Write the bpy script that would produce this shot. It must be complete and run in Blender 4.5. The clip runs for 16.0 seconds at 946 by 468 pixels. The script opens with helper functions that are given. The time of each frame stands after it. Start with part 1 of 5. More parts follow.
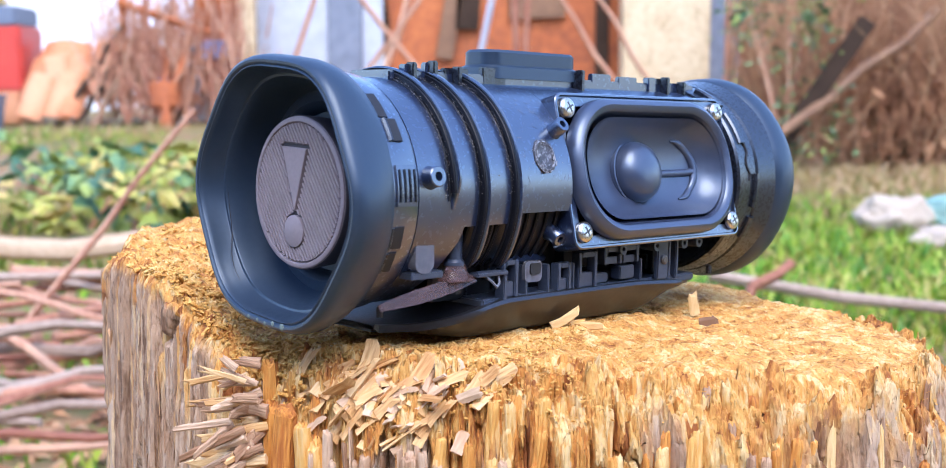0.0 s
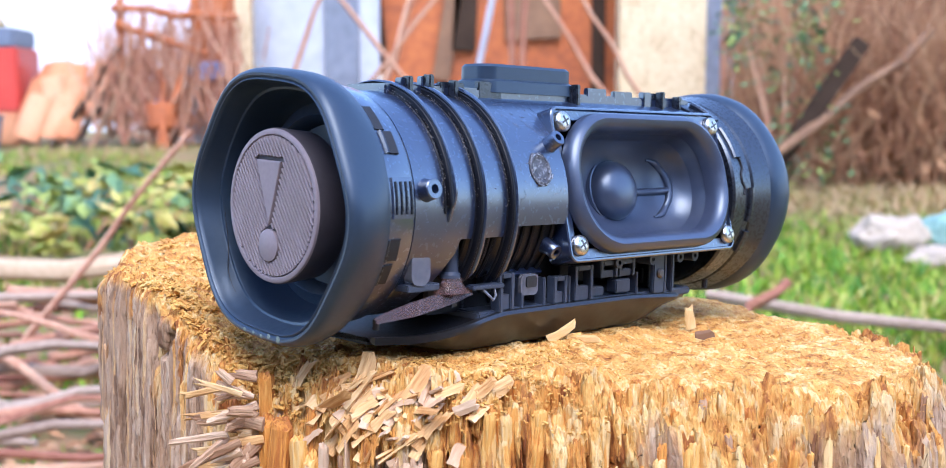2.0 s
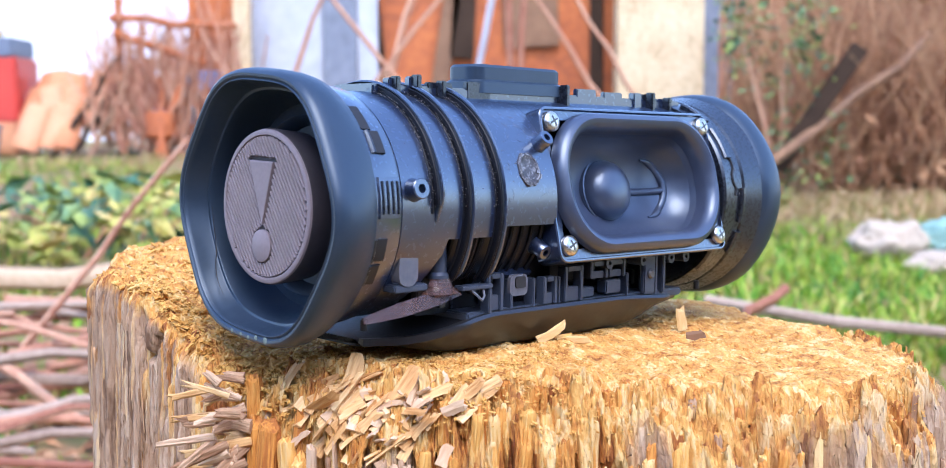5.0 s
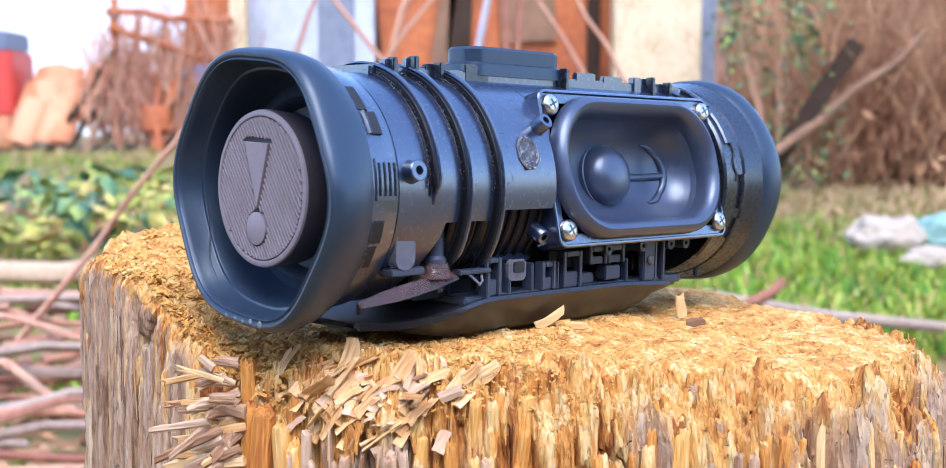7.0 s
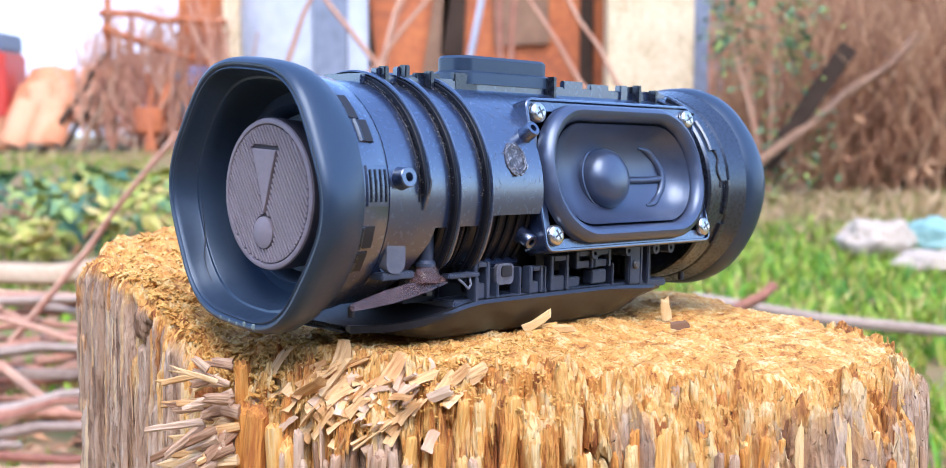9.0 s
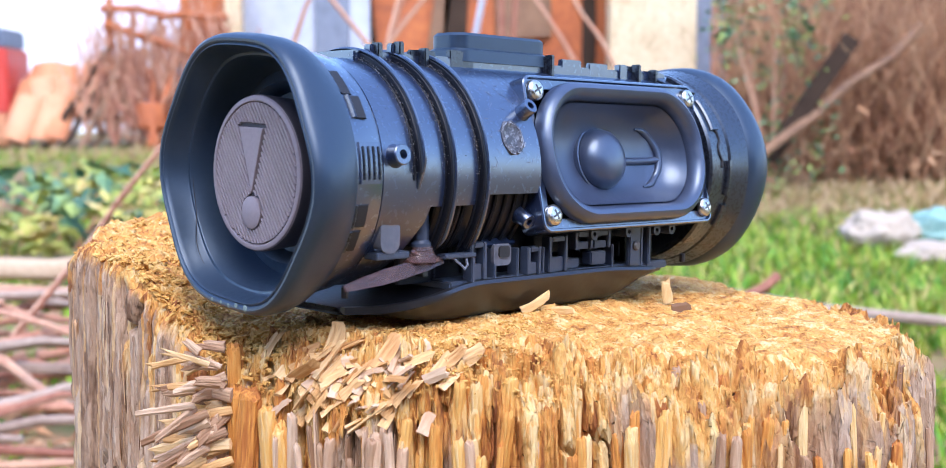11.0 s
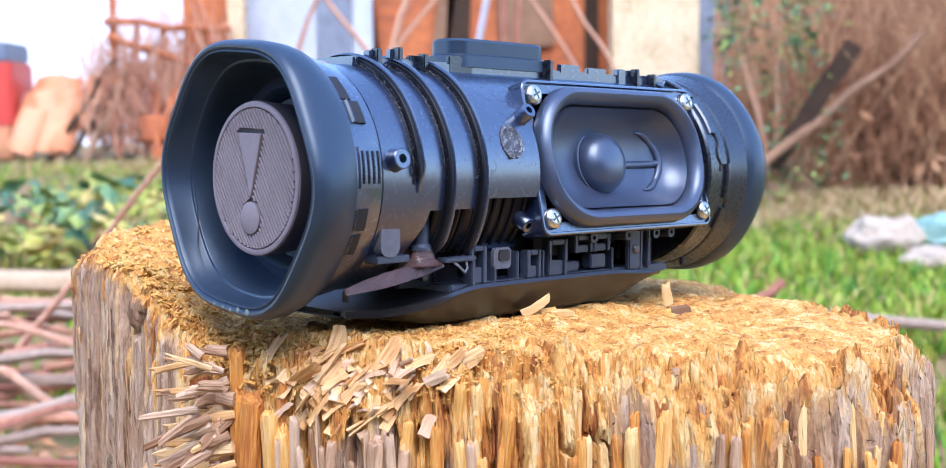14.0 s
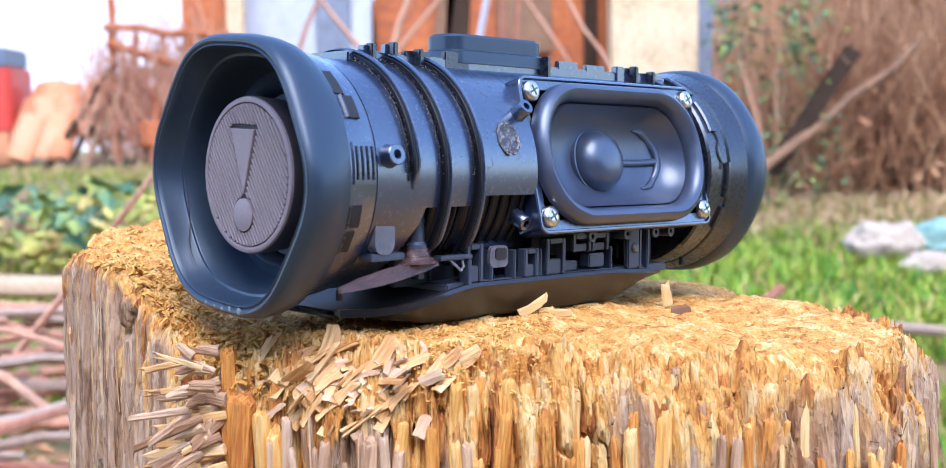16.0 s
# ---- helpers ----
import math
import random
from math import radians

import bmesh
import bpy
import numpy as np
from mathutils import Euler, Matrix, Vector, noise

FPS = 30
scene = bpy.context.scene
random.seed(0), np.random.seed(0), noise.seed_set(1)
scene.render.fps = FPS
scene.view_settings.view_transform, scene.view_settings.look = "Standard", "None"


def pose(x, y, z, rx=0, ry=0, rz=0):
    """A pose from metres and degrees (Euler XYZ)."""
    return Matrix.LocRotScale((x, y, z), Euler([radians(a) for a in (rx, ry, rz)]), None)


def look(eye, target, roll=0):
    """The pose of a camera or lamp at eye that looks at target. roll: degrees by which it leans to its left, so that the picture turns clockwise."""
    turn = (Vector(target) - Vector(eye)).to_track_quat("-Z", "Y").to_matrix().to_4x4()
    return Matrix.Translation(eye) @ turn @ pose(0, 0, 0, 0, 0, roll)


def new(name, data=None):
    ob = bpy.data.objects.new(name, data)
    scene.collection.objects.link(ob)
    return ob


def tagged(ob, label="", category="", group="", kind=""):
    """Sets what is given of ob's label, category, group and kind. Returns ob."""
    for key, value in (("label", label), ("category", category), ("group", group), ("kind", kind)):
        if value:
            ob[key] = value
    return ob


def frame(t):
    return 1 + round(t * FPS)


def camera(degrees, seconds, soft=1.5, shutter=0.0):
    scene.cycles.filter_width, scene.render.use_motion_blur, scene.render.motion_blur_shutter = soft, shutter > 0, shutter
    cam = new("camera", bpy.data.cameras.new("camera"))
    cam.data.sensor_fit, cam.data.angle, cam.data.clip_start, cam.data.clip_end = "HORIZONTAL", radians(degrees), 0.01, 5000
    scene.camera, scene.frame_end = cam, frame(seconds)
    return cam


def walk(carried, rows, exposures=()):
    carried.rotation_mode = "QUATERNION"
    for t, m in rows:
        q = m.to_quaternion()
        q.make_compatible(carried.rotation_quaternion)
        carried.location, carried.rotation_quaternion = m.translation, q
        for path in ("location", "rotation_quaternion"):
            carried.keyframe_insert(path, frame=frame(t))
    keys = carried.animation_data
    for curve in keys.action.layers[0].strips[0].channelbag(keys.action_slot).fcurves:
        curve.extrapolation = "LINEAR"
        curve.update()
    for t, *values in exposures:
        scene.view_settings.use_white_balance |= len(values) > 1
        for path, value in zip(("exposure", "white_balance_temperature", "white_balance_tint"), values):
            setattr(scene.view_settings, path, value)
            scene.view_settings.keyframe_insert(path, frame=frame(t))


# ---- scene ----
cam = camera(44.4, 16.0, 0.45)
METRES, EYE, TILT, LEAN, TURN = 0.0685, 0.60, -7.0, 0.0, 0.0
ROWS = [
    (0.0, 0.0, 0.0, 0.0, 0.0, 0.0, -0.0),
    (0.5, -0.0014, 0.0192, -0.0276, 0.03, -0.1, 0.04),
    (1.0, -0.0051, 0.0367, -0.0424, -0.03, 0.1, 0.04),
    (1.5, -0.0025, 0.0222, -0.0437, -0.07, 0.55, 0.0),
    (2.0, 0.0032, -0.0097, -0.0398, -0.16, 1.03, 0.07),
    (2.5, 0.0086, -0.0331, -0.0401, -0.08, 1.02, 0.07),
    (3.0, 0.0029, -0.0398, -0.0422, -0.22, 0.99, -0.01),
    (3.5, 0.0161, -0.0384, -0.0513, -0.2, 1.31, 0.15),
    (4.0, 0.0354, -0.0296, -0.0509, -0.03, 1.6, 0.34),
    (6.5, 0.0668, 0.0827, -0.1296, -0.42, 1.1, 0.29),
    (7.0, 0.0512, 0.0937, -0.1339, -0.36, 1.2, 0.22),
    (7.5, 0.0524, 0.0462, -0.1614, -0.52, 0.71, -0.01),
    (8.0, 0.0599, -0.0052, -0.1536, -0.82, 0.93, -0.07),
    (8.5, 0.065, -0.057, -0.1222, -0.78, 1.32, -0.0),
    (11.0, 0.1079, 0.062, -0.1958, -0.53, 1.04, 0.38),
    (11.5, 0.1092, 0.0894, -0.2192, -0.56, 0.8, 0.35),
    (12.0, 0.1077, 0.0566, -0.2192, -0.49, 1.33, 0.46),
    (12.5, 0.1111, 0.0667, -0.2425, -0.28, 1.14, 0.62),
    (13.0, 0.1163, 0.0639, -0.2289, -0.4, 1.66, 0.65),
    (13.5, 0.1246, 0.0082, -0.2123, -0.06, 1.74, 0.92),
    (14.0, 0.1305, 0.0227, -0.227, -0.3, 1.52, 0.82),
    (14.5, 0.141, 0.0715, -0.2477, -0.42, 1.34, 0.72),
    (15.0, 0.1553, 0.0863, -0.2481, -0.48, 1.63, 0.68),
    (15.5, 0.1496, 0.1182, -0.2638, -0.43, 1.64, 0.74),
    (16.0, 0.1449, 0.1199, -0.2653, -0.34, 1.82, 0.82),
]
walk(cam, [(t, pose(0, 0, EYE, TILT, LEAN, TURN) @ pose(METRES * x, METRES * y, METRES * z, 90 + pitch, roll, yaw)) for t, x, y, z, yaw, pitch, roll in ROWS],
     [(0.0, 2.0, 5900, 17), (16.0, 2.0, 5900, 17)])

cam.data.dof.use_dof = True
cam.data.dof.focus_distance = 0.415
cam.data.dof.aperture_fstop = 16.5

# ---- light ----
world = bpy.data.worlds.new("world")
scene.world = world
world.use_nodes = True
wn = world.node_tree.nodes
sky = wn.new("ShaderNodeTexSky")
sky.sky_type, sky.sun_disc = "NISHITA", False
SUN_UP, SUN_ROUND = radians(56), radians(172)
sky.sun_elevation, sky.sun_rotation = SUN_UP, SUN_ROUND
sky.air_density, sky.dust_density, sky.ozone_density = 1.0, 0.9, 2.4
world.node_tree.links.new(sky.outputs[0], wn["Background"].inputs[0])
wn["Background"].inputs[1].default_value = 0.15
sun_data = bpy.data.lights.new("sun", "SUN")
sun_data.energy, sun_data.angle, sun_data.color = 0.85, radians(40), (1.0, 0.94, 0.84)
sun = new("sun", sun_data)
sun.matrix_world = look((2 * math.sin(SUN_ROUND) * math.cos(SUN_UP), 2 * math.cos(SUN_ROUND) * math.cos(SUN_UP), 2 * math.sin(SUN_UP)), (0, 0, 0))

# ---- materials ----
def mat(name, colours, rough=0.6, metal=0.0, scale=20.0, stretch=(1, 1, 1), bump=0.3, fine=8.0, depth=0.002, spec=0.5,
        per=0.0, coat=0.0, detail=6.0):
    """A node material: colours blended by noise in object space at two scales, relief, and a shift by object or island."""
    m = bpy.data.materials.new(name)
    m.use_nodes = True
    n, l = m.node_tree.nodes, m.node_tree.links
    b = n["Principled BSDF"]
    b.inputs["Metallic"].default_value = metal
    b.inputs["Specular IOR Level"].default_value = spec
    b.inputs["Coat Weight"].default_value = coat
    if coat:
        b.inputs["Specular Tint"].default_value = (0.62, 0.80, 1.0, 1)
        b.inputs["Coat Tint"].default_value = (0.8, 0.9, 1.0, 1)
    b.inputs["Coat Roughness"].default_value = 0.28
    b.inputs["Coat IOR"].default_value = 1.9
    co, mp = n.new("ShaderNodeTexCoord"), n.new("ShaderNodeMapping")
    mp.inputs["Scale"].default_value = stretch
    l.new(co.outputs["Object"], mp.inputs["Vector"])
    n1, n2 = n.new("ShaderNodeTexNoise"), n.new("ShaderNodeTexNoise")
    n1.inputs["Scale"].default_value, n1.inputs["Detail"].default_value = scale, detail
    n2.inputs["Scale"].default_value, n2.inputs["Detail"].default_value = scale * fine, 3.0
    l.new(mp.outputs[0], n1.inputs["Vector"]), l.new(mp.outputs[0], n2.inputs["Vector"])
    mix = n.new("ShaderNodeMath")
    mix.operation = "MULTIPLY_ADD"
    mix.inputs[1].default_value = 0.48
    l.new(n2.outputs["Fac"], mix.inputs[0])
    k = n.new("ShaderNodeMath")
    k.operation = "MULTIPLY"
    k.inputs[1].default_value = 0.52
    l.new(n1.outputs["Fac"], k.inputs[0])
    l.new(k.outputs[0], mix.inputs[2])
    fac = mix.outputs[0]
    if per:
        geo, inf = n.new("ShaderNodeNewGeometry"), n.new("ShaderNodeObjectInfo")
        add, sh = n.new("ShaderNodeMath"), n.new("ShaderNodeMath")
        add.operation, sh.operation = "ADD", "MULTIPLY_ADD"
        l.new(geo.outputs["Random Per Island"], add.inputs[0]), l.new(inf.outputs["Random"], add.inputs[1])
        fr = n.new("ShaderNodeMath")
        fr.operation = "FRACT"
        l.new(add.outputs[0], fr.inputs[0])
        sub = n.new("ShaderNodeMath")
        sub.operation = "SUBTRACT"
        sub.inputs[1].default_value = 0.5
        l.new(fr.outputs[0], sub.inputs[0])
        sh.inputs[1].default_value = per
        l.new(sub.outputs[0], sh.inputs[0]), l.new(fac, sh.inputs[2])
        fac = sh.outputs[0]
    ramp = n.new("ShaderNodeValToRGB")
    lo, hi = 0.28, 0.72
    while len(ramp.color_ramp.elements) < len(colours):
        ramp.color_ramp.elements.new(0.5)
    for i, c in enumerate(colours):
        ramp.color_ramp.elements[i].position = lo + (hi - lo) * i / max(1, len(colours) - 1)
        ramp.color_ramp.elements[i].color = (*c, 1)
    l.new(fac, ramp.inputs[0])
    l.new(ramp.outputs[0], b.inputs["Base Color"])
    rr = n.new("ShaderNodeMath")
    rr.operation = "MULTIPLY_ADD"
    rr.inputs[1].default_value, rr.inputs[2].default_value = 0.25, rough - 0.12
    l.new(n2.outputs["Fac"], rr.inputs[0])
    l.new(rr.outputs[0], b.inputs["Roughness"])
    if bump:
        bp = n.new("ShaderNodeBump")
        bp.inputs["Strength"].default_value, bp.inputs["Distance"].default_value = bump, depth
        l.new(fac if not per else mix.outputs[0], bp.inputs["Height"])
        l.new(bp.outputs[0], b.inputs["Normal"])
    return m


M_RUBBER = mat("rubber", [(0.014, 0.025, 0.044), (0.023, 0.036, 0.058)], 0.42, scale=60, bump=0.12, depth=0.0004, spec=0.6, coat=0.12)
M_SHELL = mat("black_plastic", [(0.009, 0.015, 0.038), (0.016, 0.024, 0.054)], 0.24, scale=70, bump=0.05, depth=0.0003, spec=1.0, coat=1.0)
M_GLOSS = mat("worn_gloss_plastic", [(0.008, 0.009, 0.013), (0.016, 0.018, 0.024)], 0.28, scale=80, bump=0.03, depth=0.0003, spec=0.6, coat=0.35)
M_DARK = mat("matte_black_plastic", [(0.006, 0.006, 0.008), (0.014, 0.014, 0.017)], 0.6, scale=120, bump=0.3, depth=0.0004)
M_CONE = mat("cone_rubber", [(0.027, 0.035, 0.062), (0.043, 0.051, 0.083)], 0.38, scale=50, bump=0.04, depth=0.0003, spec=0.9, coat=0.30)
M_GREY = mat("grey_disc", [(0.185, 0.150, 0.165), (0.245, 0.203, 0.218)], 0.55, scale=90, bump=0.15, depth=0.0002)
# darker copy of the disc's grey, with the grooves' shade in its colour
M_GROOVE_SHADE = mat("grey_disc_groove_shade", [(0.025, 0.021, 0.026), (0.045, 0.038, 0.045)], 0.65, scale=90, bump=0.1, depth=0.0002)
M_STEEL = mat("screw_steel", [(0.52, 0.50, 0.46), (0.72, 0.70, 0.66)], 0.3, 1.0, scale=300, bump=0.2, depth=0.0002)
M_CREAM = mat("dry_glue", [(0.16, 0.17, 0.20), (0.30, 0.32, 0.36)], 0.4, scale=400, bump=0.3, depth=0.0003)
M_FILM = mat("clear_plastic", [(0.20, 0.21, 0.26), (0.32, 0.33, 0.38)], 0.18, scale=60, bump=0.1, depth=0.0003)
M_BROWN = mat("smoky_plastic", [(0.22, 0.13, 0.13), (0.40, 0.25, 0.22)], 0.16, scale=40, bump=0.0, spec=0.5)
M_FRESH = mat("fresh_wood", [(0.42, 0.135, 0.023), (0.68, 0.29, 0.052), (0.77, 0.43, 0.11), (0.81, 0.58, 0.27)], 0.75, scale=170,
              stretch=(1, 1, 0.1), bump=1.0, depth=0.0024, per=0.40, fine=6)
M_TOPWOOD = mat("crumbly_wood", [(0.42, 0.15, 0.025), (0.67, 0.32, 0.06), (0.78, 0.47, 0.125), (0.82, 0.60, 0.26)], 0.85, scale=110,
                bump=1.0, depth=0.003, fine=8)
M_WEATHER = mat("weathered_wood", [(0.22, 0.105, 0.050), (0.55, 0.325, 0.172), (0.67, 0.42, 0.235), (0.76, 0.46, 0.20)], 0.8, scale=120,
                stretch=(1, 1, 0.07), bump=1.0, depth=0.003, per=0.25, fine=6)
M_GREYWOOD = mat("grey_splinter", [(0.28, 0.145, 0.072), (0.50, 0.31, 0.18), (0.66, 0.46, 0.30)], 0.8, scale=160, fine=6, stretch=(1, 1, 0.1), bump=0.8,
                 depth=0.002, per=0.5)
M_TRUNK = mat("stump_wood", [(0.32, 0.10, 0.020), (0.61, 0.265, 0.053), (0.73, 0.405, 0.105), (0.80, 0.57, 0.26)], 0.82, scale=130, stretch=(1, 1, 0.3), bump=1.0, depth=0.0024, fine=7)


def weather(m, greys):
    """Adds the grey of old wood by the mesh's age, and each block's own shade."""
    n, l = m.node_tree.nodes, m.node_tree.links
    b = n["Principled BSDF"]
    fresh = b.inputs["Base Color"].links[0].from_node
    fac = fresh.inputs[0].links[0].from_socket
    age, tone = n.new("ShaderNodeAttribute"), n.new("ShaderNodeAttribute")
    age.attribute_name, tone.attribute_name = "age", "tone"
    k = n.new("ShaderNodeMath")
    k.operation = "MULTIPLY_ADD"
    k.inputs[1].default_value, k.inputs[2].default_value = 0.60, -0.28
    l.new(tone.outputs["Fac"], k.inputs[0])
    add = n.new("ShaderNodeMath")
    l.new(k.outputs[0], add.inputs[0]), l.new(fac, add.inputs[1])
    l.new(add.outputs[0], fresh.inputs[0])
    co, mp, nz = n.new("ShaderNodeTexCoord"), n.new("ShaderNodeMapping"), n.new("ShaderNodeTexNoise")
    mp.inputs["Scale"].default_value = (1, 1, 0.12)
    nz.inputs["Scale"].default_value, nz.inputs["Detail"].default_value = 420.0, 8.0
    l.new(co.outputs["Object"], mp.inputs["Vector"]), l.new(mp.outputs[0], nz.inputs["Vector"])
    add2 = n.new("ShaderNodeMath")
    l.new(k.outputs[0], add2.inputs[0]), l.new(nz.outputs["Fac"], add2.inputs[1])
    old = n.new("ShaderNodeValToRGB")
    while len(old.color_ramp.elements) < len(greys):
        old.color_ramp.elements.new(0.5)
    for i, c in enumerate(greys):
        old.color_ramp.elements[i].position = 0.26 + 0.48 * i / (len(greys) - 1)
        old.color_ramp.elements[i].color = (*c, 1)
    l.new(add2.outputs[0], old.inputs[0])
    mix = n.new("ShaderNodeMix")
    mix.data_type = "RGBA"
    l.new(age.outputs["Fac"], mix.inputs["Factor"])
    l.new(fresh.outputs[0], mix.inputs["A"]), l.new(old.outputs[0], mix.inputs["B"])
    l.new(mix.outputs["Result"], b.inputs["Base Color"])
    grain = n.new("ShaderNodeBump")
    grain.inputs["Strength"].default_value, grain.inputs["Distance"].default_value = 1.0, 0.0022
    l.new(nz.outputs["Fac"], grain.inputs["Height"])
    l.new(b.inputs["Normal"].links[0].from_socket, grain.inputs["Normal"])
    l.new(grain.outputs[0], b.inputs["Normal"])


weather(M_TRUNK, [(0.17, 0.092, 0.050), (0.37, 0.230, 0.138), (0.46, 0.305, 0.195), (0.56, 0.405, 0.28)])
M_SOIL = mat("ground", [(0.09, 0.13, 0.02), (0.18, 0.16, 0.045), (0.28, 0.16, 0.075), (0.36, 0.21, 0.12)], 0.9, scale=1.1, bump=0.8, depth=0.05)
M_HEAP = mat("torn_chip", [(0.46, 0.21, 0.06), (0.72, 0.44, 0.18), (0.82, 0.60, 0.33)], 0.75, scale=140, stretch=(1, 1, 0.12), bump=0.8, depth=0.0012, per=0.25, fine=6)
M_PALE = mat("pale_chip", [(0.50, 0.31, 0.17), (0.74, 0.54, 0.36)], 0.75, scale=120, stretch=(1, 1, 0.2), bump=0.5, depth=0.001, per=0.3)
M_STICK = mat("dry_branch", [(0.28, 0.10, 0.055), (0.46, 0.205, 0.115), (0.58, 0.33, 0.20)], 0.75, scale=9, bump=0.5, depth=0.01, per=0.5)
M_PALEBARK = mat("pale_branch", [(0.42, 0.26, 0.14), (0.62, 0.45, 0.29)], 0.75, scale=6, bump=0.5, depth=0.01, per=0.3)
M_BOARD = mat("brown_board", [(0.14, 0.065, 0.03), (0.30, 0.16, 0.08)], 0.7, scale=6, bump=0.4, depth=0.01)
M_DKBOARD = mat("dark_board", [(0.030, 0.018, 0.012), (0.07, 0.042, 0.026)], 0.85, scale=6, bump=0.4, depth=0.01, spec=0.15)
M_WHITE = mat("white_wall", [(0.74, 0.76, 0.80), (0.84, 0.85, 0.87)], 0.7, scale=1.5, bump=0.2, depth=0.01)
M_RUST = mat("rust_sheet", [(0.20, 0.055, 0.022), (0.44, 0.12, 0.034), (0.58, 0.18, 0.05)], 0.75, scale=1.6, bump=0.4, depth=0.02)
M_PLASTER = mat("old_plaster", [(0.34, 0.20, 0.10), (0.66, 0.50, 0.29), (0.76, 0.64, 0.43)], 0.85, scale=2.6, bump=0.5, depth=0.02)
M_SLATE = mat("grey_panel", [(0.12, 0.13, 0.16), (0.26, 0.28, 0.33)], 0.6, scale=1.2, bump=0.2, depth=0.01)
M_LIGHTGREY = mat("pale_panel", [(0.36, 0.37, 0.41), (0.56, 0.57, 0.60)], 0.6, scale=1.0, bump=0.2, depth=0.01)
M_CLAY = mat("clay_tile", [(0.42, 0.14, 0.055), (0.62, 0.24, 0.10), (0.68, 0.33, 0.17)], 0.8, scale=4, bump=0.4, depth=0.01, per=0.4)
M_RED = mat("red_plastic", [(0.50, 0.035, 0.022), (0.66, 0.07, 0.04)], 0.45, scale=4, bump=0.1, depth=0.01)
M_BUCKET = mat("grey_plastic", [(0.11, 0.13, 0.18), (0.19, 0.22, 0.28)], 0.5, scale=5, bump=0.1, depth=0.01)
M_BLUE = mat("blue_sheet", [(0.10, 0.22, 0.50), (0.28, 0.42, 0.68)], 0.5, scale=4, bump=0.2, depth=0.01)
M_LEAF = mat("green_leaf", [(0.045, 0.13, 0.07), (0.12, 0.23, 0.09), (0.28, 0.34, 0.07)], 0.5, scale=6, bump=0.2, depth=0.005, per=0.7)
M_YELLOW = mat("yellow_leaf", [(0.26, 0.30, 0.04), (0.46, 0.42, 0.07), (0.58, 0.42, 0.13)], 0.55, scale=6, bump=0.2, depth=0.005, per=0.7)
M_BRUSH = mat("brown_brush", [(0.17, 0.070, 0.032), (0.43, 0.205, 0.098), (0.57, 0.35, 0.18)], 0.9, scale=2.2, bump=0.6, depth=0.02, per=0.35)
M_BAG = mat("white_sack", [(0.40, 0.305, 0.215), (0.57, 0.46, 0.345)], 0.7, scale=8, bump=0.6, depth=0.02)
M_TEAL = mat("teal_bag", [(0.18, 0.34, 0.28), (0.32, 0.48, 0.42)], 0.5, scale=8, bump=0.6, depth=0.02)
M_SCUFF = mat("rubber_scuff", [(0.10, 0.13, 0.12), (0.20, 0.25, 0.22)], 0.7, scale=200, bump=0.2, depth=0.0003)
M_BLADE = mat("grass_blade", [(0.045, 0.15, 0.005), (0.14, 0.33, 0.010), (0.32, 0.42, 0.025), (0.46, 0.36, 0.10)], 0.6, scale=2.4, bump=0.0, per=0.5)
M_DRY = mat("dry_blade", [(0.16, 0.17, 0.03), (0.34, 0.24, 0.07), (0.46, 0.28, 0.13), (0.52, 0.36, 0.19)], 0.7, scale=2.4, bump=0.0, per=0.6)
M_CHIP = mat("bright_chip", [(0.66, 0.40, 0.13), (0.82, 0.60, 0.30)], 0.7, scale=200, stretch=(1, 1, 0.2), bump=0.5, depth=0.0008)
M_DUST = mat("dust", [(0.40, 0.38, 0.38), (0.60, 0.56, 0.54)], 0.8, scale=200, bump=0.0)
M_STEM = mat("blue_grey_plastic", [(0.028, 0.038, 0.064), (0.050, 0.064, 0.096)], 0.35, scale=90, bump=0.1, depth=0.0003)
M_YELLOWSHEET = mat("yellow_sheet", [(0.62, 0.34, 0.05), (0.76, 0.48, 0.12)], 0.6, scale=5, bump=0.3, depth=0.01)
M_FOOT = mat("smoky_foot", [(0.012, 0.011, 0.012), (0.022, 0.019, 0.019)], 0.36, scale=50, bump=0.02, depth=0.0003, spec=0.5, coat=0.15)
M_SLOT = mat("dull_steel", [(0.10, 0.095, 0.09), (0.18, 0.17, 0.16)], 0.5, 0.8, scale=300, bump=0.1, depth=0.0002)
M_DEEP_BLACK = mat("deep_black_plastic", [(0.003, 0.004, 0.007), (0.008, 0.009, 0.014)], 0.42, scale=300, bump=0.4, depth=0.0004, spec=0.3)
M_PLUG = mat("scraped_plug", [(0.015, 0.016, 0.02), (0.05, 0.05, 0.06), (0.34, 0.35, 0.38)], 0.45, scale=420, fine=3, bump=0.8, depth=0.0006)
M_LITTER = mat("leaf_litter", [(0.20, 0.085, 0.035), (0.40, 0.19, 0.085), (0.52, 0.30, 0.15)], 0.85, scale=6, bump=0.3, depth=0.004, per=0.6)
M_BRANCH = mat("grey_branch", [(0.24, 0.155, 0.105), (0.44, 0.32, 0.235)], 0.8, scale=9, bump=0.5, depth=0.01, per=0.4)


for film, clear in ((M_FILM, 0.55), (M_BROWN, 0.80)):
    film.node_tree.nodes["Principled BSDF"].inputs["Transmission Weight"].default_value = clear
    film.node_tree.nodes["Principled BSDF"].inputs["IOR"].default_value = 1.3


